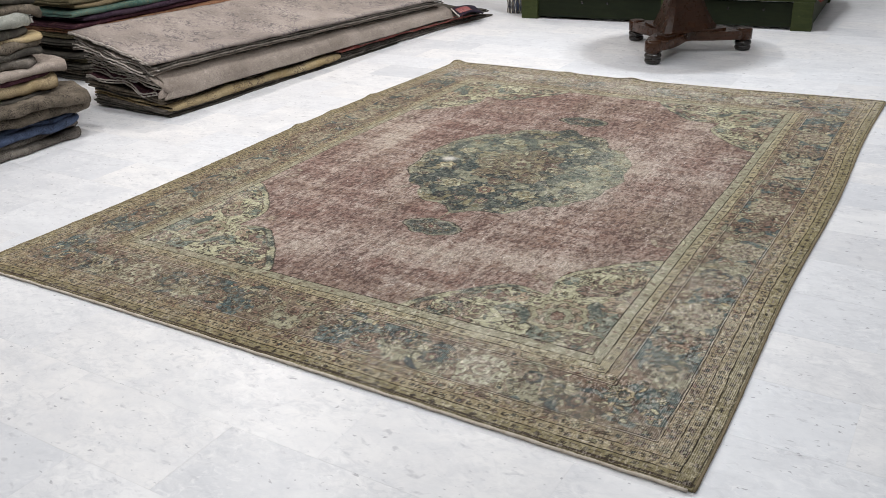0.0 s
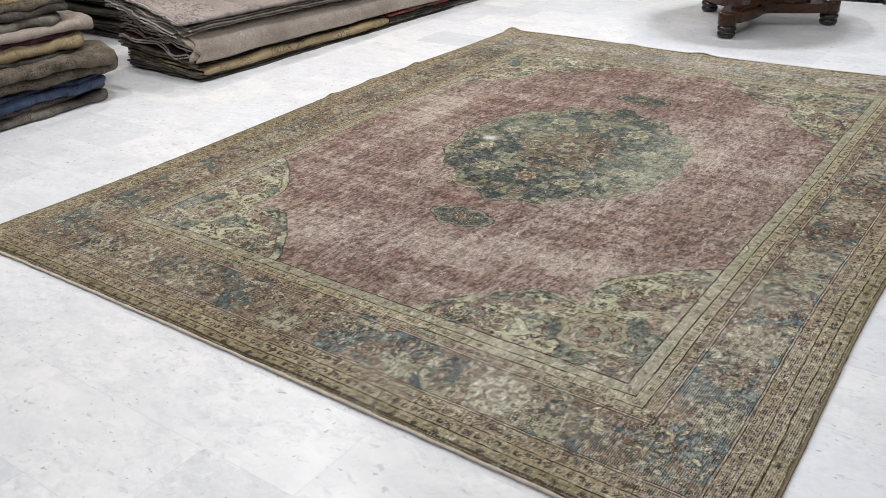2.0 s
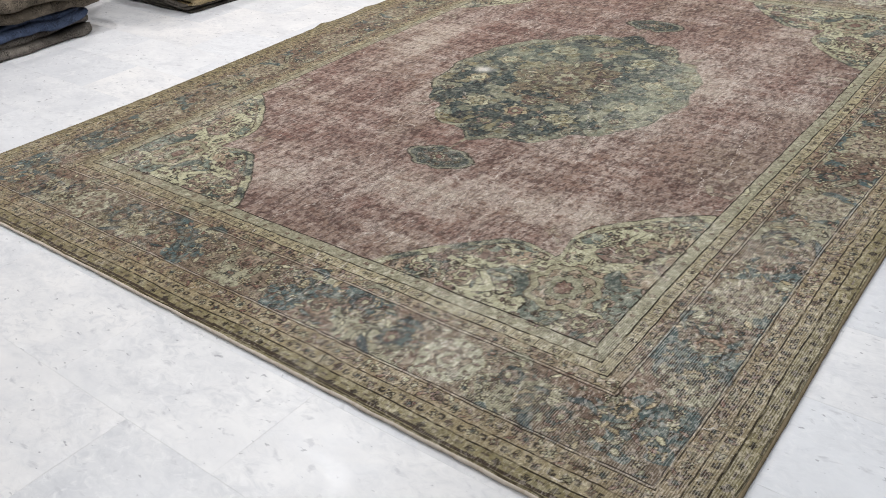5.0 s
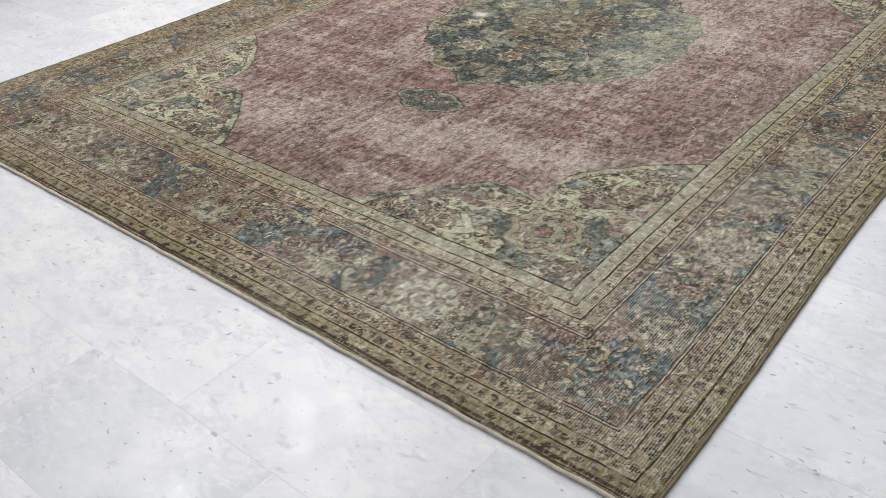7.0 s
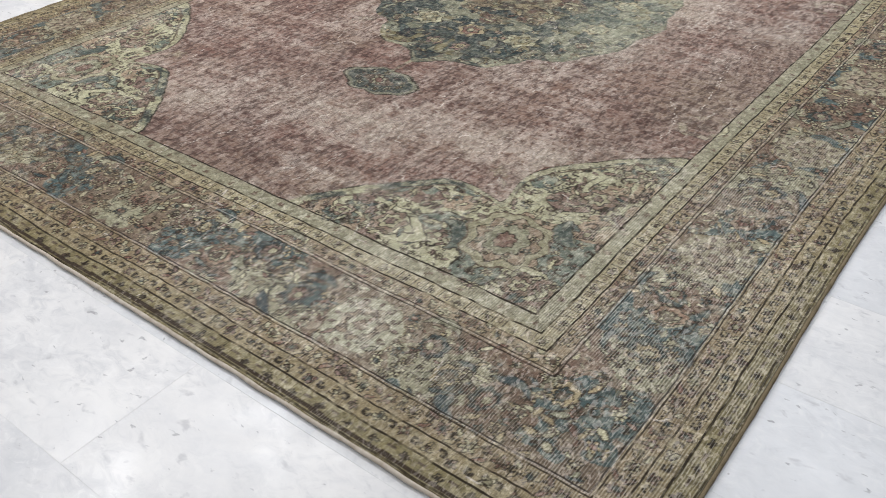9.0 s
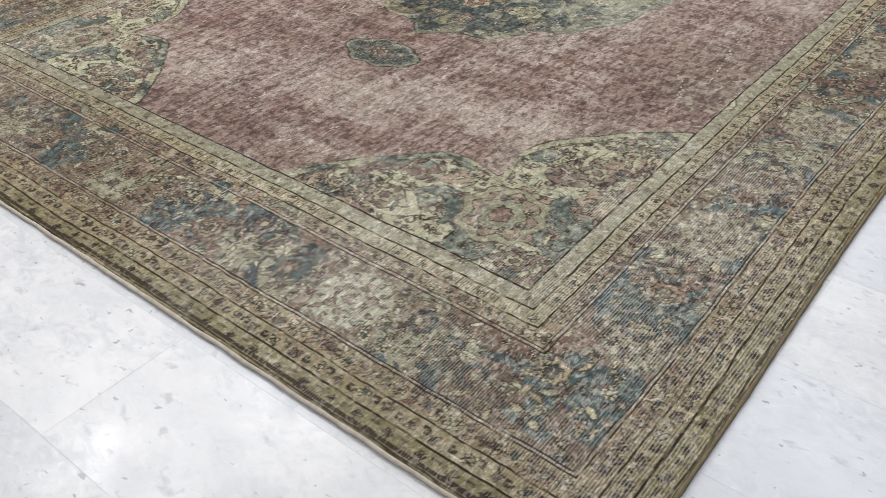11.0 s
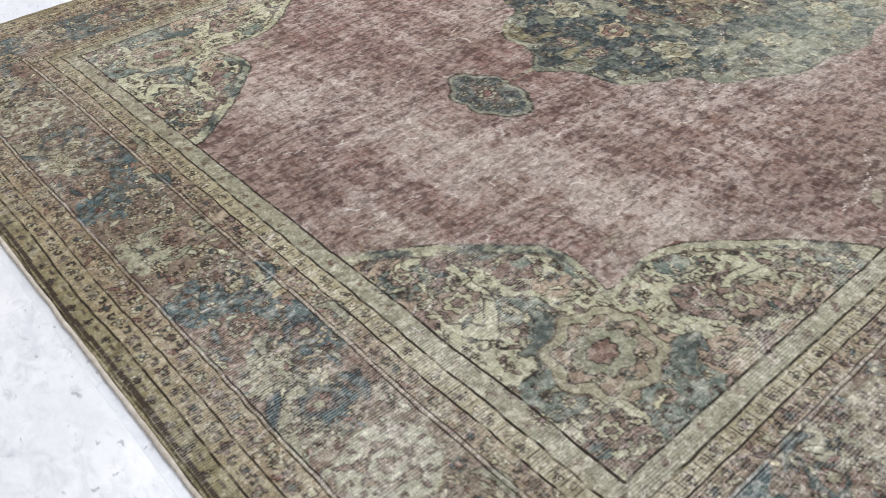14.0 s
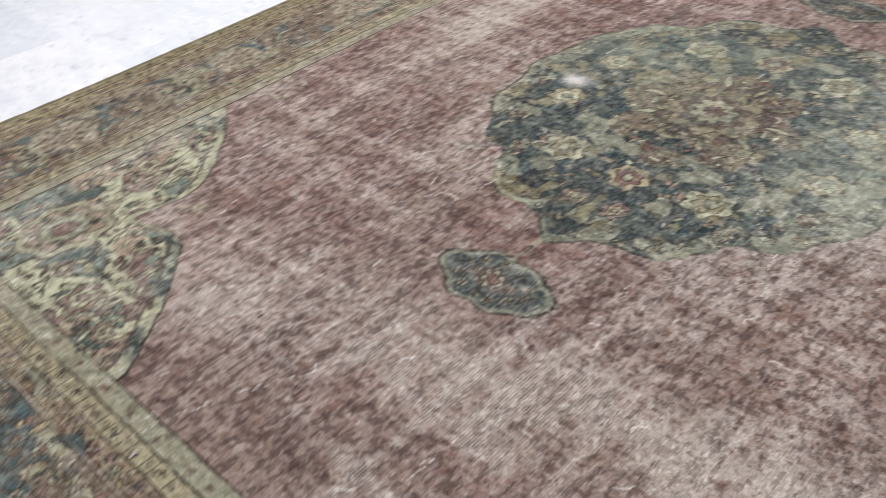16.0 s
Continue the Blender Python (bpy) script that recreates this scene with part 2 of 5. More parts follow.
def bloom(inside, step, size, edges, fills, hearts, seed, far=False):
    """Strew a zone with blossoms, leaves and tendrils; the right and far halves mirror the near left one later."""
    rs = np.random.RandomState(seed)
    for y in np.arange(0.02, RL if far else RL / 2 + step, step):
        for x in np.arange(0.02, RW if far else RW / 2 + step, step):
            px, py = x + rs.uniform(-0.42, 0.42) * step, y + rs.uniform(-0.42, 0.42) * step
            i, j = int(px / KNOT), int(py / KNOT)
            pick = rs.rand(8)
            if not (0 <= i < NX and 0 <= j < NY) or not inside[j, i]:
                continue
            e, f, h = (c[int(p * len(c))] for c, p in ((edges, pick[0]), (fills, pick[1]), (hearts, pick[2])))
            r = size * (0.55 + 0.75 * pick[3])
            if pick[4] < 0.36:
                flower(px, py, r, 4 + int(pick[5] * 4), pick[6] * 6.3, e, f, h)
            elif pick[4] < 0.74:
                leaf(px, py, r * 1.25, r * 0.5, pick[6] * 6.3, e, f)
            else:
                hook(px, py, r, pick[6] * 6.3, e, 1 + (pick[7] < 0.4))


def worms(cell_x, cell_y, seed, wide):
    """Thin wandering lines, 1 on the line."""
    return 1 - soft(np.abs(grid_noise(cell_x, cell_y, seed, 2) - 0.5), wide * 0.4, wide)


def flecks(cell_x, cell_y, seed, lo, hi):
    return soft(grid_noise(cell_x, cell_y, seed, 2), lo, hi)


def clumps(inside, cell, seed, kinds, line=0.020, ink=0.9):
    """Fill a zone with curling patches of colour, each kind with a broken dark outline."""
    for k, (col, cut) in enumerate(kinds):
        z = grid_noise(cell, cell, seed + 7 * k, 2)
        lay(inside * (z > cut), col)
        gap = soft(grid_noise(0.022, 0.022, seed + 7 * k + 3, 1), 0.30, 0.42)
        lay(inside * (np.abs(z - cut) < line) * gap * ink, INK)


# distance from the nearest edge in band widths: the end borders are a little wider than the side borders
FX, FY = np.minimum(GX, RW - GX), np.minimum(GY, RL - GY)
EDGE = np.minimum(FX / 0.975, FY / 1.02)
OUT, MAIN0, MAIN1, BOX0, BOX1, INNER = 0.046, 0.139, 0.334, 0.378, 0.415, 0.457


def band(a, b):
    return (EDGE > a) & (EDGE < b)


def sickle(x, y, r, a0, a1, wide, edge, fill):
    """A curved leaf along an arc, widest in its middle."""
    w = window(x, y, r + wide * 1.3)
    dx, dy = WX[w] - x, WY[w] - y
    d = np.abs(np.hypot(dx, dy) - r)
    t = ((np.arctan2(dy, dx) - a0) % (2 * math.pi)) / (a1 - a0)
    half = wide * np.sin(np.pi * np.clip(t, 0, 1)) ** 0.7
    dab(w, (t < 1) & (d < half), edge)
    dab(w, (t < 1) & (d < half - 0.0036), fill)


def palmette(x, y, r, turn, fill, inner, heart, edge):
    """A fan-shaped blossom: serrated rim, inner fan and a bud."""
    w = window(x, y, r * 1.25)
    dx, dy = WX[w] - x, WY[w] - y
    d, a = np.hypot(dx, dy), np.arctan2(dy, dx) - turn
    fan = r * (0.72 + 0.30 * np.cos(a) + 0.07 * np.cos(9 * a))
    for k, col in ((1.0, fill), (0.66, inner), (0.36, heart)):
        dab(w, d < fan * k, edge)
        dab(w, d < fan * k - 0.0036, col)
    for k in range(5):
        b = turn + (k - 2) * 0.55
        stroke(x + np.linspace(0.42, 0.62, 12) * r * math.cos(b), y + np.linspace(0.42, 0.62, 12) * r * math.sin(b), edge)


def along(gap, depth):
    """Places at even steps along one band of the near left quarter, with the band's direction."""
    dx, dy = depth * 0.975, depth * 1.02
    for x in np.arange(dx, RW / 2, gap):
        yield x, dy, 0.0
    for y in np.arange(dy + gap, RL / 2, gap):
        yield dx, y, 1.57


def rings(x, y, r, lobes, turn, shades, edge, lobe=0.07):
    """A full blossom: rings of colour with scalloped, drawn edges, from the rim inwards."""
    w = window(x, y, r * 1.2)
    dx, dy = WX[w] - x, WY[w] - y
    d, a = np.hypot(dx, dy), np.arctan2(dy, dx)
    for k, col in enumerate(shades):
        q = r * (1 - k / len(shades)) * (1 + lobe * np.cos(lobes * a + turn + k * 1.6))
        dab(w, d < q, edge)
        dab(w, d < q - 0.0038, col)


dye[:] = OLIVE * 1.02
lay(band(OUT, 0.087), TAN * 0.92)
lay(band(0.087, MAIN0), BROWN * 0.50 + TAN * 0.66)
MAIN = band(MAIN0, MAIN1)
lay(MAIN, MAUVE * 0.50 + TAN * 0.34)
clumps(MAIN, 0.11, 301, ((SAGE * 0.72 + TAN * 0.2, 0.57), (BLUE * 1.25 + SAGE * 0.10, 0.555), (BROWN + RUST * 0.25, 0.62)), 0.0)
lay(band(MAIN1, BOX0), MAUVE * 0.40 + TAN * 0.60)
lay(band(BOX0, BOX1), TAN * 0.55 + YELLOW * 0.34)
lay(band(BOX1, INNER), SAGE * 0.58 + YELLOW * 0.16 + MAUVE * 0.12)
FIELD = EDGE > INNER

# outer guard: small boxed dots on olive
for n, (x, y, a) in enumerate(along(0.066, 0.024)):
    ux, uy = math.cos(a), math.sin(a)
    flower(x, y, 0.0115, 4, 0.8, INK * 0.8, TAN * 0.8 if n % 3 else BROWN, INK)
    stroke(x + ux * np.linspace(0.026, 0.040, 9), y + uy * np.linspace(0.026, 0.040, 9) + 0.006 * ux, BROWN * 0.8, 2)
# the two narrow guards: rosettes, hooks and leaf pairs
for depth, gap, size in ((0.0665, 0.056, 0.0150), (0.112, 0.060, 0.0185), (0.357, 0.062, 0.0180)):
    for n, (x, y, a) in enumerate(along(gap, depth)):
        ux, uy = math.cos(a), math.sin(a)
        flower(x, y, size, 6 if depth > 0.1 else 4, n * 0.8, INK, (YELLOW * 0.85, MAUVE * 1.15, TAN, RUST * 0.8)[n % 4], (BROWN, YELLOW * 0.7, TEAL)[n % 3])
        mx, my = x + ux * gap / 2, y + uy * gap / 2
        hook(mx, my, 0.0105, a + (0.5 if n % 2 else 3.6), INK, 2)
        if depth > 0.1:
            leaf(mx - uy * 0.013, my + ux * 0.013, 0.014, 0.0065, a + 0.7, INK, (YELLOW * 0.9, MAUVE)[n % 2])
            leaf(mx + uy * 0.013, my - ux * 0.013, 0.014, 0.0065, a - 0.7, INK, (TAN, RUST)[n % 2])
# boxed flowers of the inner guard, and the sparse ones on the sage stripe
for n, (x, y, a) in enumerate(along(0.068, 0.3965)):
    ux, uy = math.cos(a), math.sin(a)
    flower(x, y, 0.0135, 4, 0.8, INK * 1.1, YELLOW * 0.9, BROWN)
    for s in (-1, 1):
        stroke(x + ux * s * 0.022 - uy * np.linspace(-0.012, 0.012, 14), y + uy * s * 0.022 + ux * np.linspace(-0.012, 0.012, 14), INK * 1.2, 1)
    hook(x + ux * 0.034, y + uy * 0.034, 0.008, a + n, BROWN, 1)
for n, (x, y, a) in enumerate(along(0.092, 0.436)):
    flower(x, y, 0.0095, 5, n, BROWN * 1.2, SAGE * 0.8, BROWN * 1.3)

# main border: a filling of small flowers, then blossoms, palmettes and curved leaves
bloom(band(MAIN0 + 0.010, MAIN1 - 0.008), 0.027, 0.0150, [INK, INK * 1.2, BROWN * 0.7], [YELLOW * 1.05, TAN * 1.15, RUST * 1.0, YELLOW * 0.9, SAGE * 1.05, BLUE * 1.1, TAN], [BROWN, RUST, YELLOW * 0.8, TEAL], 11)
ROSES = ((0.705, 0.235), (0.225, 0.845), (0.225, 1.40), (0.225, 1.8875))
DARKS = ((0.385, 0.205, 0.6), (0.215, 0.490, 1.3), (0.560, 0.262, 2.6), (0.240, 0.690, -1.2), (0.220, 1.150, 1.6), (0.265, 1.62, -1.5), (0.870, 0.225, 0.4), (1.245, 0.275, 2.9), (1.03, 0.300, 0.2))
PALES = ((0.225, 0.60, 1.57, 0.042), (0.29, 0.30, 2.36, 0.040), (0.225, 1.02, -1.57, 0.044), (0.24, 1.27, 1.57, 0.036), (0.47, 0.225, 0.0, 0.040), (1.46, 0.255, 1.57, 0.055), (1.13, 0.225, 3.14, 0.042), (0.95, 0.275, 0.0, 0.034))
for n, (x, y, a) in enumerate(DARKS):
    deep = (BLUE * 0.72 + NAVY * 0.3, TEAL * 0.85 + BLUE * 0.2)[n % 2]
    for s in (-1, 1):
        sickle(x + 0.020 * math.cos(a + s * 1.4), y + 0.020 * math.sin(a + s * 1.4), 0.058, a + s * 1.1 - 0.9, a + s * 1.1 + 0.9, 0.0135, INK, (deep * 1.25, SAGE * 0.75)[n % 3 == 2])
    palmette(x, y, 0.046, a, deep, (RUST * 0.9, TAN, MAUVE)[n % 3], YELLOW * 0.8, INK)
    for k in range(5):
        b = a + 2.2 + k * 0.52
        flower(x + 0.064 * math.cos(b), y + 0.056 * math.sin(b), 0.0150, 5, b, INK, (YELLOW * 0.9, RUST, TAN, BLUE * 1.1)[(k + n) % 4], BROWN)
for n, (x, y, a, r) in enumerate(PALES):
    palmette(x, y, r, a, (RUST * 0.75 + TAN * 0.35, TAN * 1.05, MAUVE * 0.7 + TAN * 0.4)[n % 3], (YELLOW * 0.8, BLUE, RUST)[n % 3], BROWN, INK)
    for s in (-1, 1):
        sickle(x, y, r * 1.12, a + s * 1.7 - 0.6, a + s * 1.7 + 0.6, 0.010, INK, (BLUE * 1.1, SAGE * 0.8)[n % 2])
for n, (x, y) in enumerate(ROSES):
    col = SAGE * 0.52 + YELLOW * 0.50 if n == 0 else TAN * 0.55 + YELLOW * 0.36
    rings(x, y, 0.084, 9, 0.3 + n, (col * 0.95,), TAN * 0.7, 0.05)
    for k in range(13):
        b = k * 6.283 / 13 + n
        (hook if k % 3 else leaf)(x + 0.066 * math.cos(b), y + 0.066 * math.sin(b), 0.010, *((b, BROWN, 2) if k % 3 else (0.006, b, BROWN, MAUVE)))
    rings(x, y, 0.050, 7, n, (MAUVE * 0.45 + TAN * 0.65, col * 0.9, MAUVE * 0.6 + TAN * 0.4), BROWN, 0.10)
    for k in range(8):
        b = k * 6.283 / 8 + n
        hook(x + 0.036 * math.cos(b), y + 0.036 * math.sin(b), 0.009, b, BROWN * 0.8, 2)

# field, corner pieces and medallion
cx, cy = RW / 2 + 0.040, RL / 2 + 0.035
PX, PY = (FX - 0.445) / 0.72, (FY - 0.465) / 0.735
reach = PX + PY
share = np.clip(PY / np.maximum(reach, 0.05), 0, 1)
swell = 0.08 * np.abs(np.sin(2 * np.pi * share)) ** 0.6 - 0.01 - 0.19 * np.exp(-((share - 0.51) / 0.06) ** 2)
corner_line = reach - 1.0 - swell + (HXY[0] + HXY[1]) * 0.9
lay(FIELD, PINK)
CORNER = FIELD & (corner_line < 0)
lay(CORNER, SAGE * 0.62 + YELLOW * 0.42)
clumps(CORNER & (corner_line < -0.06), 0.100, 401, ((MAUVE * 0.75 + TAN * 0.50, 0.56), (BLUE * 0.9 + SAGE * 0.40, 0.62), (MAUVE + BROWN * 0.2, 0.66)), 0.010)
bloom(CORNER & (corner_line < -0.035), 0.027, 0.0150, [INK, INK * 1.3, BROWN * 0.7], [YELLOW, SAGE * 0.95, YELLOW * 0.85, MAUVE * 1.0, BLUE * 1.2 + SAGE * 0.10, MAUVE * 0.85], [MAUVE, BROWN, YELLOW * 0.8], 21)
# the great ringed palmette in each corner, with blue leaves beside it
for x, y, a in ((0.775, 0.565, 2.5), (0.500, 0.760, -0.7)):
    sickle(x, y, 0.055, a - 1.3, a + 1.3, 0.024, INK, BLUE * 0.85 + SAGE * 0.22)
    flower(x, y, 0.026, 6, a, INK, MAUVE * 1.1, YELLOW * 0.8)
rings(0.635, 0.640, 0.104, 8, 0.4, (YELLOW * 0.75,), BROWN * 1.1, 0.06)
rings(0.635, 0.640, 0.082, 8, 0.4, (MAUVE * 0.70 + TAN * 0.42, SAGE * 0.8, RUST * 0.6 + MAUVE * 0.4), INK, 0.10)
for k in range(8):
    b = k * 0.785 + 0.2
    flower(0.635 + 0.064 * math.cos(b), 0.640 + 0.064 * math.sin(b), 0.0135, 5, b, INK, (YELLOW, BLUE * 1.1, SAGE)[k % 3], BROWN)


def ribbon(x, y, rx, ry, turn, col, wide=0.0055):
    w = window(x, y, max(rx, ry) * 1.4)
    dx, dy = WX[w] - x, WY[w] - y
    c, q = math.cos(turn), math.sin(turn)
    a = np.arctan2((-dx * q + dy * c) / ry, (dx * c + dy * q) / rx)
    d = (np.hypot((dx * c + dy * q) / rx, (-dx * q + dy * c) / ry) - 1 - 0.07 * np.cos(6 * a)) * min(rx, ry)
    gap = grid_noise(0.06, 0.06, 57, 2)[w] > 0.47
    dab(w, (np.abs(d) < wide + 0.0030) & gap, INK * 1.2)
    dab(w, (np.abs(d) < wide) & gap, col)


for x, y, rx, ry, a in ((0.93, 0.545, 0.12, 0.055, 0.1), (0.535, 0.95, 0.055, 0.12, -0.1), (0.52, 0.53, 0.05, 0.05, 0.0)):
    ribbon(x, y, rx, ry, a, SAGE * 0.60 + YELLOW * 0.45, 0.0075)
for n, (x, y, r) in enumerate(((0.545, 0.90, 0.042), (0.90, 0.545, 0.044), (0.525, 0.525, 0.034), (1.02, 0.52, 0.028), (0.50, 1.05, 0.026))):
    rings(x, y, r, 6, n, (MAUVE * 0.85 + TAN * 0.25, YELLOW * 0.85, MAUVE), INK, 0.14)
    for k in range(5):
        b = k * 1.257 + n
        leaf(x + r * 1.35 * math.cos(b), y + r * 1.35 * math.sin(b), 0.020, 0.008, b + 0.6, INK, (YELLOW, SAGE, BLUE * 1.2)[k % 3])
lay((FIELD & (corner_line < 0.0) & (corner_line > -0.040)), YELLOW * 0.55 + SAGE * 0.34)
teal_run = soft(grid_noise(0.10, 0.10, 8), 0.42, 0.50) * soft(np.abs(np.sin(2 * np.pi * share)), 0.25, 0.5)
lay((FIELD & (corner_line < 0.0) & (corner_line > -0.062)) * teal_run * 0.92, TEAL * 0.92)
lay((FIELD & (corner_line < -0.014) & (corner_line > -0.050)) * flecks(0.016, 0.016, 83, 0.55, 0.62) * 0.8, SAGE * 0.9)
lay(FIELD & (np.abs(corner_line + 0.004) < 0.0055), INK * 1.2)
lay((FIELD & (np.abs(corner_line + 0.064) < 0.006)) * 0.8, BROWN)
# buds in the notch of each corner and half blossoms against the guard
flower(0.815, 0.870, 0.034, 5, 1.0, BROWN * 0.8, TAN, OLIVE)
leaf(0.775, 0.825, 0.030, 0.010, 0.8, INK, YELLOW * 0.7)
ribbon(0.495, 1.375, 0.052, 0.055, 0.0, YELLOW * 0.7 + SAGE * 0.2, 0.009)
flower(0.492, 1.375, 0.026, 6, 0.3, BROWN, SAGE * 0.9, MAUVE)

ang = np.arctan2((WY - cy) / 0.612, (WX - cx) / 0.525)
rad = np.hypot((WX - cx) / 0.525, (WY - cy) / 0.612)
fold = np.arctan2(np.abs(np.sin(ang)), np.abs(np.cos(ang)))
med = rad - 1.0 - 0.02 * np.cos(16 * fold) + 0.085 * np.exp(-((fold - 0.864) / 0.10) ** 2) - 0.06 * np.exp(-((fold - 1.571) / 0.09) ** 2)
MED = med < 0
lay(MED, SAGE * 0.45 + YELLOW * 0.22 + TEAL * 0.25)
inner_m = (med < -0.115)
lay(inner_m, BLUE * np.array((0.45, 0.70, 0.75)))
core = rad < 0.40 + 0.05 * np.cos(8 * ang)
clumps(inner_m & ~core, 0.085, 501, ((BLUE * 0.9 + SAGE * 0.12, 0.60), (NAVY * 0.7, 0.57), (TEAL * 0.9, 0.62)), 0.0)
bloom(inner_m & ~core, 0.042, 0.0185, [INK * 0.8, NAVY * 0.6], [TAN * 0.9, YELLOW * 0.85, SAGE * 0.8, RUST * 0.5 + TAN * 0.4, BLUE * 1.3], [YELLOW * 0.8, RUST, SAGE, TAN], 42, True)
clumps(MED & ~core, 0.060, 531, ((SAGE * 0.7, 0.61), (OLIVE * 0.9, 0.63), (TEAL * 0.8, 0.60)), 0.012)
lay(core, BROWN * 0.55 + OLIVE * 0.40 + MAUVE * 0.15)
clumps(core, 0.07, 521, ((OLIVE * 0.7 + SAGE * 0.3, 0.58), (BROWN * 0.8, 0.60), (BLUE * 0.7, 0.66), (RUST * 0.7, 0.66)), 0.012)
bloom(core, 0.036, 0.015, [INK, BROWN * 0.6], [YELLOW * 0.8, TAN, OLIVE, RUST * 0.8], [BROWN, YELLOW], 43, True)
for dx, dy, r, col, mid in ((0.0, 0.355, 0.050, TAN, RUST), (0.19, 0.335, 0.056, YELLOW * 0.85, OLIVE), (0.05, 0.485, 0.030, MAUVE * 1.2, TAN), (0.345, 0.12, 0.046, TAN, YELLOW), (0.38, 0.27, 0.030, YELLOW * 0.8, RUST), (0.29, 0.39, 0.026, SAGE, TAN)):
    for sx in (-1, 1):
        for sy in (-1, 1):
            rings(cx + sx * dx, cy + sy * dy, r, 6, dx * 9, (col, mid, YELLOW * 0.75), INK * 0.8, 0.13)
rings(cx, cy + 0.03, 0.115, 9, 0, (TAN * 0.75, BROWN, YELLOW * 0.72, RUST * 0.8), BROWN * 0.7, 0.12)
for k in range(10):
    b = k * 0.6283
    leaf(cx + 0.165 * math.cos(b), cy + 0.03 + 0.165 * math.sin(b), 0.038, 0.013, b, INK, (YELLOW * 0.8, OLIVE, TAN)[k % 3])
bloom(MED & (med < -0.022) & (med > -0.105), 0.026, 0.0135, [INK * 1.4, BROWN], [YELLOW * 0.9, SAGE, TAN, BLUE * 1.2], [TEAL, YELLOW], 41, True)
lay((np.abs(med + 0.006) < 0.007) * 0.85 * soft(grid_noise(0.045, 0.045, 56), 0.36, 0.52), INK * 1.2)
lay((np.abs(med + 0.024) < 0.009) * soft(grid_noise(0.05, 0.05, 53), 0.45, 0.58) * 0.8, YELLOW * 0.70)
lay((np.abs(med + 0.112) < 0.0065) * 0.8 * soft(grid_noise(0.05, 0.05, 54), 0.40, 0.55), INK)
for sx in (-1, 1):
    for sy in (-1, 1):
        b = math.atan2(0.75 * sy, 0.62 * sx)
        leaf(cx + sx * 0.372, cy + sy * 0.470, 0.055, 0.020, b, BROWN * 0.8, YELLOW * 0.72)
PEND = np.zeros_like(MED)
for side in (-1, 1):
    py = cy + side * 0.822
    q = np.hypot((WX - cx) / 0.132, (WY - py) / 0.084) - 1 - 0.06 * np.cos(6 * np.arctan2(WY - py, WX - cx)) - 0.05 * np.cos(2 * np.arctan2(WY - py, WX - cx))
    PEND |= q < 0
    lay(q < 0, INK * 1.2)
    lay(q < -0.07, SAGE * 0.65)
    lay(q < -0.18, TEAL * 0.75 + OLIVE * 0.10)
    lay(q < -0.66, BROWN)
    for k in range(11):
        b = k * 0.571
        flower(cx + 0.078 * math.cos(b), py + 0.048 * math.sin(b), 0.0145, 5, b, INK, (OLIVE, YELLOW * 0.7, BLUE * 1.1)[k % 3], BROWN)
    flower(cx, py, 0.030, 7, 0.4, INK, YELLOW * 0.7, RUST)
    lay((np.abs(GX - cx + 0.01) < 0.007) & (np.abs(GY - cy - side * 0.70) < 0.048), YELLOW * 0.7)

bloom(band(MAIN0 + 0.012, MAIN1 - 0.010), 0.060, 0.0120, [INK, BROWN * 0.7], [YELLOW, TAN * 1.1, RUST, SAGE], [BROWN, RUST], 28)
# mirror the near left quarter of the borders and corners
HX, HY = (NX + 1) // 2, (NY + 1) // 2
quarter = dye[:HY, :HX].copy()
ring = ~MED & ~((np.abs(GX - cx) < 0.18) & (np.abs(np.abs(GY - cy) - 0.815) < 0.2)) & ((EDGE < INNER) | (corner_line < 0.02) | (FX < 0.9) & (FY < 1.45))
whole = np.empty_like(dye)
whole[:HY, :HX] = quarter
whole[:HY, NX - HX:] = quarter[:, ::-1]
whole[NY - HY:, :] = whole[:HY][::-1]
dye[ring] = whole[ring]

# wear: pale cotton shows where the pile is gone
cloud = grid_noise(0.30, 0.75, 61, 3)
cross = grid_noise(0.60, 0.16, 66, 3)
streak = grid_noise(0.040, 0.45, 62, 3)
across = grid_noise(0.34, 0.034, 67, 3)
wear = soft(0.26 * cloud + 0.18 * cross + 0.26 * streak + 0.22 * across + 0.08 * grid_noise(0.07, 0.1, 65), 0.42, 0.60)


def worn_or_sheen(x, y, rx, ry, k):
    return k * np.exp(-(((GX - x) / rx) ** 2 + ((GY - y) / ry) ** 2))


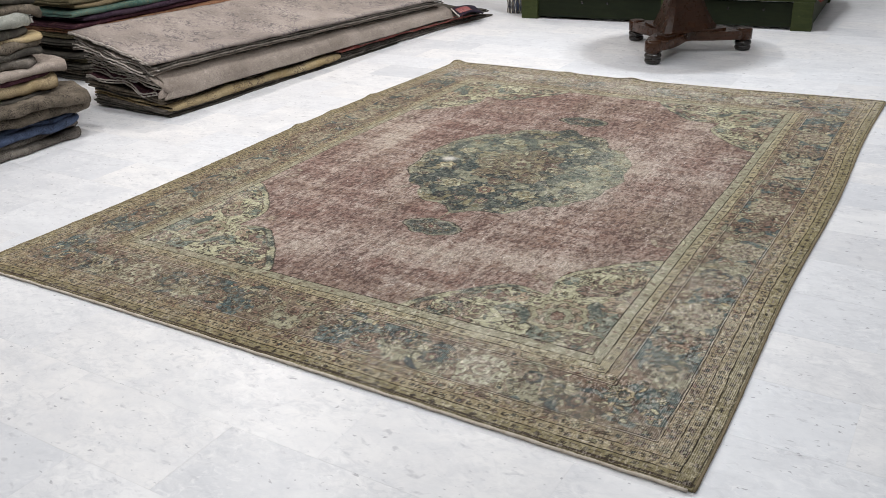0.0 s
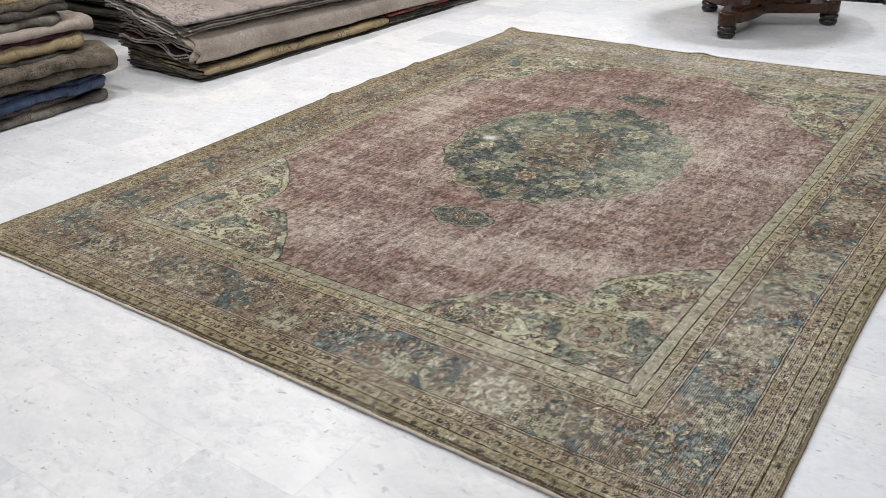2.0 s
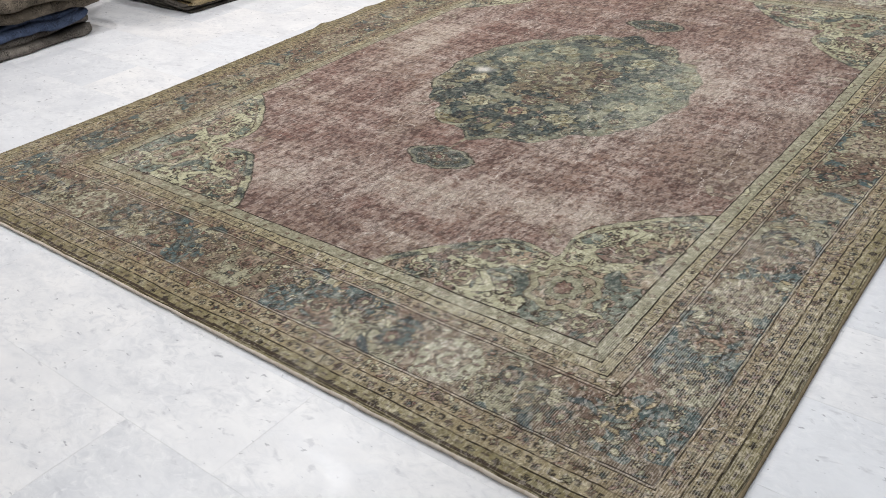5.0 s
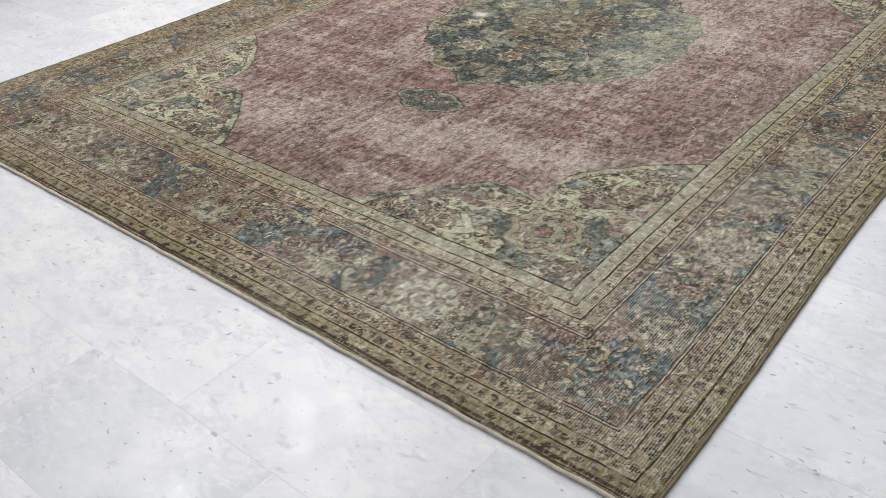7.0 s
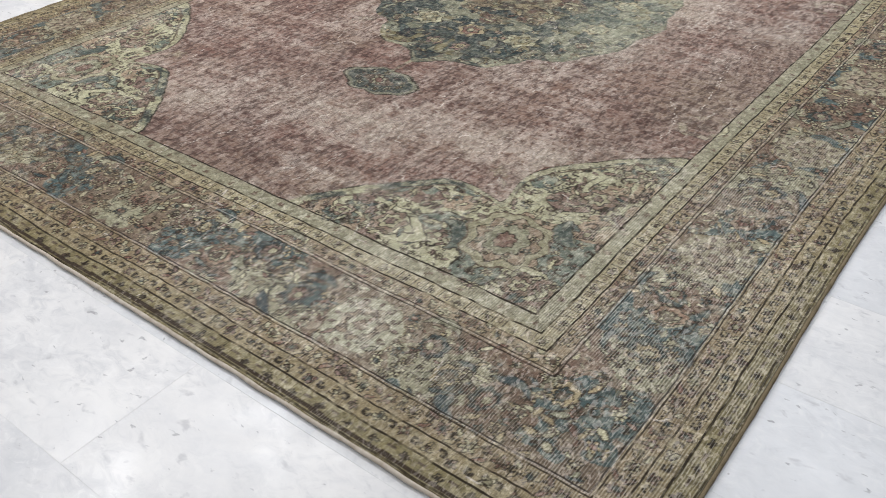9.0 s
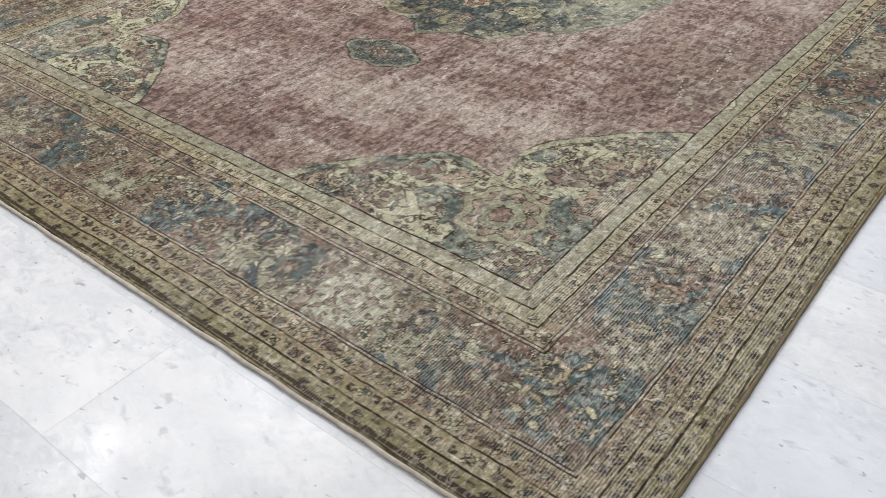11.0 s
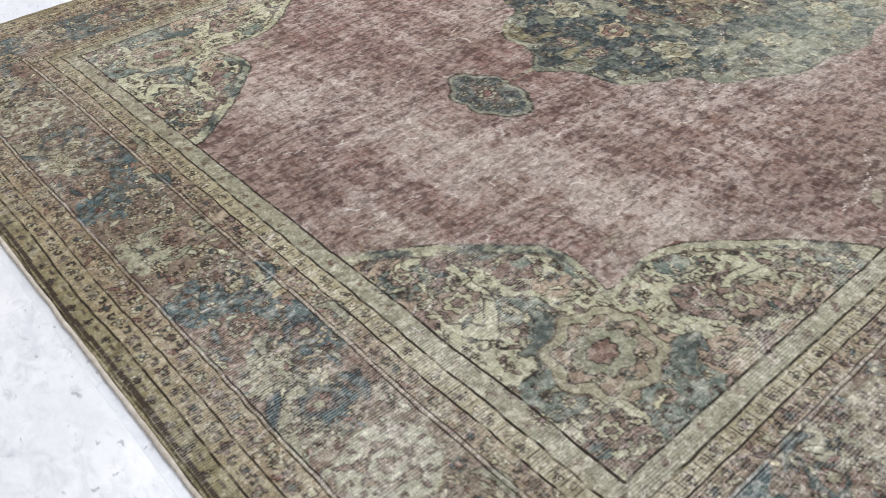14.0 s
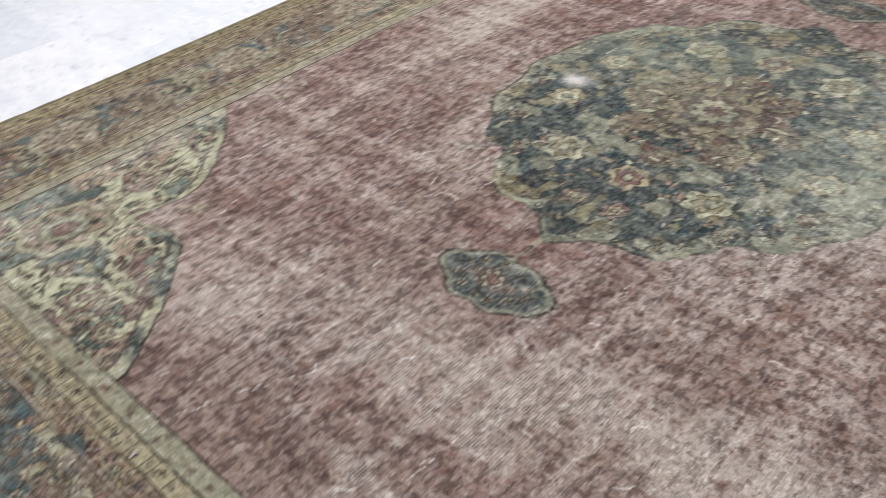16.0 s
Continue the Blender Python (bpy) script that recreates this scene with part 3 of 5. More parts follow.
# the wide far-border spot (y 3.60) is wear plus grazing sheen put into colour
spots = (worn_or_sheen(1.2, 3.60, 1.4, 0.22, 0.45) + worn_or_sheen(1.85, 2.15, 0.20, 0.35, 0.40) + worn_or_sheen(2.35, 0.35, 0.55, 0.45, 0.42) + worn_or_sheen(2.65, 1.0, 0.30, 0.6, 0.25) + 0.35 * worn_or_sheen(2.3, 1.9, 0.25, 0.5, 0.5) + worn_or_sheen(2.21, 0.235, 0.085, 0.075, 0.60) + worn_or_sheen(1.12, 0.70, 0.10, 0.07, 0.8) + worn_or_sheen(1.126, 1.885, 0.035, 0.032, 1.0) + worn_or_sheen(0.68, 2.0, 0.09, 0.34, 0.6)
         + worn_or_sheen(1.95, 1.72, 0.22, 0.14, 0.5) + worn_or_sheen(2.0, 2.15, 0.12, 0.22, 0.4) + worn_or_sheen(2.40, 1.12, 0.13, 0.10, 0.45) + worn_or_sheen(2.05, 1.0, 0.25, 0.09, 0.4)
         + worn_or_sheen(1.45, 0.88, 0.34, 0.10, 0.45) + worn_or_sheen(1.7, 3.5, 0.5, 0.12, 0.35) + worn_or_sheen(2.3, 0.42, 0.25, 0.05, 0.25))
bare = np.clip(wear * 0.62 * np.where(EDGE < INNER, 0.6, np.where(MED, 0.45, 1.0)) + spots, 0, 1)
INF = FIELD & ~CORNER & ~MED & ~PEND


# reds fade unevenly before they go bald
lay(INF * soft(grid_noise(0.30, 0.8, 71), 0.42, 0.66) * 0.40, MAUVE * 0.95)
lay(INF * soft(grid_noise(0.4, 0.5, 72), 0.50, 0.68) * 0.45, OLIVE * 0.55 + MAUVE * 0.45)
lay(INF * (0.08 + 0.26 * soft(grid_noise(0.5, 0.25, 70), 0.40, 0.66)), TAN * 0.55 + MAUVE * 0.5)
lay(INF * flecks(0.030, 0.012, 73, 0.50, 0.60) * 0.60, np.array((0.118, 0.052, 0.044)))
patchy = 0.11 * bare
DUST = np.array((0.430, 0.366, 0.322))
thin = np.clip(flecks(0.008, 0.022, 63, 0.62 - patchy, 0.67 - patchy) + flecks(0.030, 0.008, 64, 0.60 - patchy, 0.65 - patchy)
               + 0.8 * flecks(0.016, 0.009, 68, 0.62 - patchy, 0.67 - patchy), 0, 1)
lay(INF * thin * (0.20 + 0.34 * bare), DUST * 0.92)
lay(INF * flecks(0.010, 0.020, 69, 0.62 - 0.6 * patchy, 0.67 - 0.6 * patchy) * (0.16 + 0.20 * bare), DUST)
lay(INF * flecks(0.007, 0.007, 76, 0.56 - patchy, 0.66 - patchy) * (0.16 + 0.40 * bare), DUST * 0.80)
lay(INF * flecks(0.009, 0.022, 79, 0.57, 0.64) * 0.55 * (1 - 0.4 * bare), np.array((0.075, 0.034, 0.029)))
lay(INF * worms(0.024, 0.016, 94, 0.018) * (0.12 + 0.40 * bare), DUST)
lay(INF * bare * soft(grid_noise(0.22, 0.30, 75), 0.48, 0.62) * (0.15 + 0.35 * flecks(0.020, 0.012, 78, 0.48, 0.60)), np.array((0.345, 0.295, 0.235)))
ROSE = np.min([np.hypot(FX - x, FY - y) for x, y in ROSES], 0) < 0.085
rub = ~INF * (0.06 + 0.20 * bare) * np.where(MED, 0.9, 0.7)
lay(rub * flecks(0.010, 0.030, 85, 0.58 - patchy, 0.68 - patchy), np.array((0.420, 0.390, 0.310)))
lay(rub * flecks(0.009, 0.010, 86, 0.58 - patchy, 0.68 - patchy), np.array((0.410, 0.375, 0.300)))
lay((~INF & (EDGE > 0.09)) * worms(0.024, 0.018, 89, 0.018) * 0.08, COTTON * 0.86)
lay(~INF * flecks(0.009, 0.010, 93, 0.61, 0.68) * 0.12, YELLOW)
lay(~INF * flecks(0.009, 0.009, 77, 0.61, 0.69) * 0.20 * (1 - 0.6 * bare), INK)
lay(np.clip(spots, 0, 1) * np.where(INF, 0.28, 0.20), COTTON * np.array((0.70, 0.68, 0.58)))
lay(~INF * flecks(0.016, 0.013, 84, 0.60 - 0.5 * patchy, 0.68 - 0.5 * patchy) * (0.14 + 0.25 * bare), np.array((0.40, 0.365, 0.275)))
lay(~INF * flecks(0.018, 0.012, 80, 0.62, 0.68) * 0.22 * (1 - 0.5 * bare), INK * 1.1)
lay(MED * flecks(0.026, 0.014, 59, 0.54, 0.62) * 0.32, TEAL * 0.8)
lay(MED * flecks(0.020, 0.012, 60, 0.60, 0.67) * 0.30, SAGE * 0.8)
lay(MED * np.clip(worn_or_sheen(1.90, 1.95, 0.17, 0.36, 0.60) + worn_or_sheen(1.20, 2.10, 0.22, 0.22, 0.45) + worn_or_sheen(1.5, 2.3, 0.4, 0.12, 0.3), 0, 0.8) * (0.35 + 0.65 * flecks(0.03, 0.02, 95, 0.40, 0.58)), SAGE * 0.85 + TEAL * 0.4)
# far border paler: worn pile, with the sheen at grazing angle painted in too
lay((GY > 3.2) * soft(GY, 3.2, 3.6) * flecks(0.05, 0.03, 90, 0.42, 0.58) * 0.35, COTTON * 0.62)
lay(worn_or_sheen(1.126, 1.885, 0.036, 0.030, 0.85), COTTON * 0.85)
lay(soft(grid_noise(0.5, 0.7, 74), 0.45, 0.75) * (EDGE < 0.43) * 0.12, OLIVE * 0.75)
left_rub = (EDGE < INNER) * soft(1.75 - GX, 0.0, 0.5)
lay(left_rub * flecks(0.030, 0.020, 96, 0.46, 0.56) * 0.25, BROWN * 0.7 + TAN * 0.45)
lay(left_rub * flecks(0.012, 0.010, 97, 0.55, 0.62) * 0.2, INK * 1.5)
# guard lines, drawn by hand and a little uneven
wob = (grid_noise(0.30, 0.30, 51) - 0.5) * 0.010
brk = soft(grid_noise(0.07, 0.07, 52), 0.26, 0.42)
lay((np.abs(np.minimum(GY, RL - GY) + wob - 0.013) < 0.0045) * 0.9, BROWN * 0.6)
lay((np.abs(EDGE + wob - 0.141) < 0.0020) * 0.38 * brk, COTTON * 0.8)
lay((np.abs(EDGE + wob - 0.337) < 0.0020) * 0.34 * brk, COTTON * 0.8)

grey = dye.mean(-1, keepdims=True)
dye[:] = np.clip(grey + (dye - grey) * np.where(INF, 0.86, np.where(MED, 1.18, np.where(EDGE > INNER, 1.10, np.where((EDGE > MAIN0) & (EDGE < MAIN1) & ~ROSE, 1.18, np.where(ROSE, 1.05, 1.22)))))[..., None], 0.012, 0.8)
depth = dye.mean(-1, keepdims=True) / 0.15
dye *= np.where(INF, 0.90, np.where(CORNER & ~MED, 0.86, 0.97))[..., None] * np.where(INF[..., None], (1.000, 0.990, 0.955), np.where((CORNER & ~MED)[..., None], (0.960, 1.0, 1.02), (0.950, 1.0, 1.09))) * np.clip(depth, 0.12, 2.0) ** np.where(INF, 0.55, 0.80)[..., None]

# split lines where the foundation shows
rs = np.random.RandomState(5)
for x, y, length, way in ((1.70, 0.18, 0.30, 1.42), (2.43, 0.14, 0.14, 1.75), (1.26, 0.32, 0.44, 1.62), (1.76, 0.01, 0.05, 1.6), (2.35, 1.25, 0.30, 1.50), (2.37, 1.45, 0.20, 1.75),
                          (2.34, 1.62, 0.50, 1.60), (1.20, 0.81, 0.13, 1.25), (1.72, 0.56, 0.20, 1.65), (1.91, 1.38, 0.50, 1.70), (1.14, 1.16, 0.15, 0.85), (1.71, 1.18, 0.10, 1.45),
                          (1.86, 1.36, 0.10, 1.0), (0.95, 0.09, 0.05, 1.5), (1.42, 0.08, 0.05, 1.1), (1.0, 2.2, 0.2, 1.6), (2.05, 2.3, 0.2, 1.55), (1.73, 0.80, 0.10, 1.45)):
    n = int(length / 0.002)
    t = np.cumsum(rs.normal(0, 0.5, n)) * 0.06
    xs = x + np.cumsum(0.002 * np.cos(way + np.clip(t, -0.8, 0.8))) + 0.007 * (rs.rand(n) < 0.5).repeat(5)[:n]
    ys = y + np.cumsum(0.002 * np.sin(way + np.clip(t, -0.8, 0.8)))
    on = (rs.rand(n) < 0.55) & (np.sin(np.arange(n) * 0.13 + x * 40) > -0.45)
    stroke(xs[on], ys[on], COTTON * 1.25)

# loose ends of the foundation: short crooked threads, more of them in the field
for k in range(420):
    x, y, long_, p = rs.uniform(0.06, RW - 0.06), rs.uniform(0.02, RL - 0.1), rs.uniform(0.012, 0.045), rs.rand(2)
    if not INF[int(y / KNOT), int(x / KNOT)] and p[0] > 0.35:
        continue
    way = rs.normal(1.5, 0.35) if p[1] < 0.75 else rs.normal(0.0, 0.4)
    n = int(long_ / 0.002)
    bend_t = way + np.cumsum(rs.normal(0, 0.22, n))
    stroke(x + np.cumsum(0.002 * np.cos(bend_t)), y + np.cumsum(0.002 * np.sin(bend_t)), COTTON * rs.uniform(0.95, 1.35))

dye *= (0.89 + 0.22 * np.random.RandomState(9).rand(NY, NX))[..., None]
dye *= (0.90 + 0.20 * grid_noise(0.012, 0.35, 81, 2))[..., None]


def rug_material():
    m = Mat("worn_wool_pile", 0.92)
    at = m.n("ShaderNodeAttribute", attribute_name="dye")
    worn = m.n("ShaderNodeAttribute", attribute_name="wear").outputs["Fac"]
    v = m.coord()
    sep = m.n("ShaderNodeSeparateXYZ")
    m.put(sep.inputs[0], v)
    bend = m.math("MULTIPLY", m.noise(v, 9.0, 3), 0.012)
    warp = m.math("SINE", m.math("MULTIPLY", m.math("ADD", sep.outputs[0], bend), 6.2832 / 0.0036))
    weft = m.math("SINE", m.math("MULTIPLY", m.math("ADD", sep.outputs[1], bend), 6.2832 / 0.0042))
    fuzz = m.noise(v, 200.0, 1)
    torn = m.ramp(m.noise(m.scaled(v, (90, 18, 1)), 1.0, 3), 0.32, 0.56)
    shade = m.n("ShaderNodeHueSaturation")
    shade.inputs["Value"].default_value = 2.1
    m.put(shade.inputs["Color"], at.outputs["Color"])
    bare_thread = m.mix(0.45, (0.72, 0.67, 0.58), shade.outputs[0])
    thread = m.math("MULTIPLY", m.math("MULTIPLY", m.ramp(warp, 0.05, 0.7), torn), m.ramp(weft, -0.9, 0.1, 0.35, 1.0))
    c = m.mix(m.math("MULTIPLY", m.ramp(warp, -0.1, -0.8), m.ramp(worn, 0.0, 0.5, 0.04, 0.08)), at.outputs["Color"], (0.022, 0.016, 0.012))
    c = m.mix(m.math("MULTIPLY", thread, m.ramp(worn, 0.0, 0.60, 0.03, 0.08)), c, bare_thread)
    c = m.mix(m.ramp(weft, 0.3, 1.0, 0.0, 0.14), c, (0.05, 0.042, 0.035))
    pairs = m.math("SINE", m.math("MULTIPLY", m.math("ADD", sep.outputs[0], m.math("MULTIPLY", bend, 0.6)), 6.2832 / 0.0056))
    beat = m.ramp(m.noise(m.scaled(v, (60, 150, 1), (3, 3, 0)), 1.0, 2), 0.30, 0.62, 0.35, 1.0)
    frayed = m.ramp(m.noise(m.scaled(v, (1, 1, 0), (5, 1, 0)), 3.2, 3), 0.36, 0.58)
    c = m.mix(m.math("MULTIPLY", m.math("MULTIPLY", m.ramp(pairs, 0.2, 0.9), beat), m.math("MULTIPLY", frayed, m.ramp(worn, 0.25, 0.70, 0.0, 0.46))), c, (0.60, 0.58, 0.52))
    c = m.mix(m.math("MULTIPLY", m.ramp(pairs, -0.4, -0.95), m.math("MULTIPLY", frayed, m.ramp(worn, 0.25, 0.70, 0.0, 0.46))), c, (0.040, 0.034, 0.030))
    lint = m.noise(m.scaled(v, (1.0, 0.40, 1.0)), 140.0, 1, 0.5, 0.8)
    c = m.mix(m.math("MULTIPLY", m.ramp(lint, 0.56, 0.62), m.ramp(worn, 0.0, 0.7, 0.06, 0.55)), c, m.mix(0.45, (0.58, 0.52, 0.47), shade.outputs[0]))
    pit = m.noise(m.scaled(v, (0.8, 1.0, 1.0), (5, 3, 0)), 120.0, 1, 0.5, 0.8)
    c = m.mix(m.ramp(pit, 0.58, 0.64, 0.0, 0.22), c, (0.045, 0.033, 0.026))
    # fine drawing of the motifs: curling contour lines, and the guard lines
    drawn_at = m.n("ShaderNodeAttribute", attribute_name="drawn").outputs["Fac"]
    curl = m.noise(m.scaled(v, (1.0, 1.0, 0.0)), 30.0, 1.5, 0.5, 0.35)
    small = m.noise(m.scaled(v, (1.0, 1.0, 0.0), (7, 2, 0)), 55.0, 1.0, 0.5, 0.3)
    rings_a = m.ramp(m.math("ABSOLUTE", m.math("SUBTRACT", curl, 0.585)), 0.022, 0.009)
    rings_b = m.ramp(m.math("ABSOLUTE", m.math("SUBTRACT", small, 0.605)), 0.036, 0.015)
    rings_c = m.ramp(m.math("ABSOLUTE", m.math("SUBTRACT", curl, 0.400)), 0.020, 0.008)
    some = m.ramp(m.noise(m.scaled(v, (1.0, 1.0, 0.0), (1, 9, 0)), 42.0, 1, 0.5), 0.40, 0.50)
    pen = m.math("MULTIPLY", m.math("ADD", m.math("MAXIMUM", rings_a, rings_c), rings_b, clamp=True), m.math("MULTIPLY", some, drawn_at))
    c = m.mix(m.math("MULTIPLY", pen, 0.25), c, (0.020, 0.014, 0.010))
    fill = m.math("MULTIPLY", m.ramp(small, 0.645, 0.67), m.math("MULTIPLY", drawn_at, 0.25))
    c = m.mix(fill, c, (0.44, 0.395, 0.26))
    inset_at = m.n("ShaderNodeAttribute", attribute_name="inset").outputs["Fac"]
    lines = 0.0
    for d, half, k in ((0.004, 0.0020, 0.8), (0.046, 0.0019, 0.95), (0.087, 0.0017, 0.9), (0.135, 0.0015, 0.85), (0.143, 0.0015, 0.85), (0.331, 0.0014, 0.8),
                       (0.340, 0.0014, 0.75), (0.378, 0.0017, 0.95), (0.415, 0.0020, 0.95), (0.457, 0.0020, 0.95)):
        lines = m.math("MAXIMUM", lines, m.ramp(m.math("ABSOLUTE", m.math("SUBTRACT", inset_at, d)), half + 0.0009, half - 0.0004, 0.0, k))
    c = m.mix(m.math("MULTIPLY", lines, m.ramp(m.noise(v, 30.0, 2), 0.34, 0.50, 0.40, 1.0)), c, (0.020, 0.014, 0.010))
    grain = m.n("ShaderNodeCombineColor")
    for i in range(3):
        m.put(grain.inputs[i], m.ramp(fuzz, 0.30, 0.70, 0.84, 1.16))
    c = m.mix(1.0, c, grain.outputs[0], "MULTIPLY")
    m.p.inputs["Sheen Weight"].default_value = 0.04
    m.p.inputs["Sheen Roughness"].default_value = 0.6
    m.p.inputs["Specular IOR Level"].default_value = 0.05
    m.bump(m.noise(v, 60.0, 1), 0.10, 0.001)
    return m.colour(c)


wool = rug_material()
rug = thing("rug", (0, 0, 0.0), 0, "worn wool medallion rug in faded pink, olive and blue", "rug")
# outline and relief of the cloth; the weave is drawn coarser in the far half
out_x = 0.040 * (1 - GX / RW) ** 5 * (0.8 + 0.5 * np.sin(2.1 * GY)) + 0.008 * (GX / RW) ** 6 * np.sin(3.3 * GY + 1)
out_y = -(0.002 + 0.022 * np.exp(-GX / 0.5)) * (1 - GY / RL) ** 6 + 0.026 * (GY / RL) ** 8 * np.sin(2.3 * GX + 0.9)
rise = 0.0075 + 0.0022 * grid_noise(0.35, 0.35, 91) + 0.0009 * grid_noise(0.03, 0.03, 92)
rise += 0.016 * np.exp(-((GX - 0.02) / 0.05) ** 2 - ((GY - RL + 0.01) / 0.05) ** 2)
rise += np.exp(-((RL - GY) / 0.035) ** 2) * (0.012 * np.exp(-((GX - 1.42) / 0.06) ** 2) + 0.006 * np.exp(-((GX - 0.95) / 0.05) ** 2))
rise += np.exp(-(GX / 0.03) ** 2) * 0.010 * (np.exp(-((GY - 2.02) / 0.04) ** 2) + np.exp(-((GY - 2.75) / 0.04) ** 2) + 0.7 * np.exp(-((GY - 2.35) / 0.05) ** 2))
HALF = int(2.05 / KNOT)
rows = np.r_[0:HALF, HALF:NY - 1:2, NY - 1]
MY = len(rows)
co = np.stack([GX + out_x, GY + out_y, rise], -1)[rows].reshape(-1, 3).astype(np.float32)
idx = np.arange(MY * NX).reshape(MY, NX)
quads = np.stack([idx[:-1, :-1], idx[:-1, 1:], idx[1:, 1:], idx[1:, :-1]], -1).reshape(-1, 4)
rim = np.concatenate([idx[0, :], idx[1:, -1], idx[-1, -2::-1], idx[-2:0:-1, 0]])
low = co[rim].copy()
low[:, 2] = 0.0005
base = MY * NX
nr = len(rim)
k = np.arange(nr)
skirt = np.stack([rim, base + k, base + (k + 1) % nr, rim[(k + 1) % nr]], -1)
co, quads = np.concatenate([co, low]), np.concatenate([quads, skirt])
me = bpy.data.meshes.new("woven_field")
me.vertices.add(len(co))
me.vertices.foreach_set("co", co.ravel())
me.loops.add(quads.size)
me.loops.foreach_set("vertex_index", quads.astype(np.int32).ravel())
me.polygons.add(len(quads))
me.polygons.foreach_set("loop_start", np.arange(0, quads.size, 4, dtype=np.int32))
me.polygons.foreach_set("use_smooth", np.ones(len(quads), dtype=bool))
me.update(calc_edges=True)
me.validate()
rgba = np.ones((len(co), 4), dtype=np.float32)
rgba[:base, :3] = dye[rows].reshape(-1, 3)
rgba[base:, :3] = OLIVE * 0.6
me.attributes.new("dye", "FLOAT_COLOR", "POINT").data.foreach_set("color", rgba.ravel())
worn_all = np.zeros(len(co), dtype=np.float32)
thinnest = np.clip(worn_or_sheen(2.80, 0.45, 0.24, 0.50, 0.80), 0, 0.75)
worn_all[:base] = np.clip(np.clip(bare + 0.32 * soft(grid_noise(0.45, 0.45, 99), 0.42, 0.60), 0, 1) * np.where(MED, 0.35, np.where(INF, 0.45, 0.65)) + thinnest * np.where(INF, 0.6, 1.0), 0, 1)[rows].ravel()
me.attributes.new("wear", "FLOAT", "POINT").data.foreach_set("value", worn_all)
inset = np.zeros(len(co), dtype=np.float32)
inset[:base] = (EDGE + wob + (grid_noise(0.035, 0.035, 98, 2) - 0.5) * 0.0045)[rows].ravel()
me.attributes.new("inset", "FLOAT", "POINT").data.foreach_set("value", inset)
drawn = np.where(MED, 0.62, np.where(ROSE, 0.45, np.where(PEND, 0.7, np.where(INF, 0.0, np.where(EDGE > INNER, 0.85, np.where(EDGE > BOX0, 0.65, np.where(EDGE > 0.048, 0.90, 0.25)))))))
drawn_all = np.zeros(len(co), dtype=np.float32)
drawn_all[:base] = (drawn * (1 - 0.35 * bare))[rows].ravel()
me.attributes.new("drawn", "FLOAT", "POINT").data.foreach_set("value", drawn_all)
me.materials.append(wool)
cloth_top = new("woven_field", me)
cloth_top.parent = rug

cord_pale = plain("undyed_cord", (0.44, 0.37, 0.29), (0.62, 0.56, 0.48), 60, 0.9, 0.3)
cord_dark = plain("olive_cord", (0.16, 0.125, 0.07), (0.22, 0.17, 0.10), 60, 0.9, 0.5)


def edge_line(kind):
    if kind == "near":
        pick = idx[0, ::6]
    elif kind == "far":
        pick = idx[-1, ::6]
    elif kind == "left":
        pick = idx[::6, 0]
    else:
        pick = idx[::6, -1]
    return co[pick]


for kind, off, mat_c, lab, r in (("near", (0, -0.005), cord_pale, "pale undyed cotton end cord", 0.0058), ("far", (0, 0.005), cord_pale, "pale undyed cotton end cord", 0.005),
                                 ("left", (-0.004, 0), cord_dark, "olive overcast side cord", 0.005), ("right", (0.004, 0), cord_dark, "olive overcast side cord", 0.005)):
    pts = [(float(p[0]) + off[0], float(p[1]) + off[1] + 0.0022 * noise.noise((float(p[0]) * 14, float(p[1]) * 3, 1.0)), max(r, float(p[2]) - 0.003)) for p in edge_line(kind)]
    part("edge_cord", tube_bm(pts, lambda t: r * (0.85 + 0.3 * noise.noise((t * 60, r * 999, 0)))), mat_c, rug, lab, True)


# ---- folded rugs, table and platform ----
def textile(name, a, b, c=None, scale=9.0, flecks=0.8):
    """Wool cloth: two dyes in clouds, a scrolling pattern in a third, and a fine nap."""
    m = Mat(name, 0.95)
    r = m.rand()
    off = m.n("ShaderNodeCombineXYZ")
    for i in range(3):
        m.put(off.inputs[i], m.math("MULTIPLY", r, 11.0 + 17 * i))
    v = m.vec("ADD", m.coord(), off.outputs[0])
    cl = m.noise(v, scale * 0.6, 4, 0.6)
    col = m.mix(m.ramp(cl, 0.34, 0.66), tuple(q * 0.96 for q in a), tuple(q * 1.16 for q in b))
    if c:
        vine = m.noise(v, scale * 3.2, 3, 0.5, 1.5)
        edge = m.ramp(m.math("ABSOLUTE", m.math("SUBTRACT", vine, 0.52)), 0.015, 0.045, 1.0, 0.0)
        col = m.mix(m.math("MULTIPLY", edge, m.ramp(m.noise(v, scale, 2), 0.40, 0.55, 0.0, flecks)), col, c)
    nap = m.noise(v, 170.0, 3)
    col = m.mix(m.ramp(nap, 0.3, 0.72, 0.0, 0.75), col, m.mix(1.0, col, (0.45, 0.44, 0.42), "MULTIPLY"))
    fl = m.noise(m.scaled(v, (1, 0.5, 1)), 60.0, 2)
    col = m.mix(m.ramp(fl, 0.60, 0.75, 0.0, 0.30), col, tuple(min(1.0, x * 1.7 + 0.03) for x in b))
    m.p.inputs["Specular IOR Level"].default_value = 0.1
    m.bump(nap, 0.5, 0.002)
    return m.colour(col)


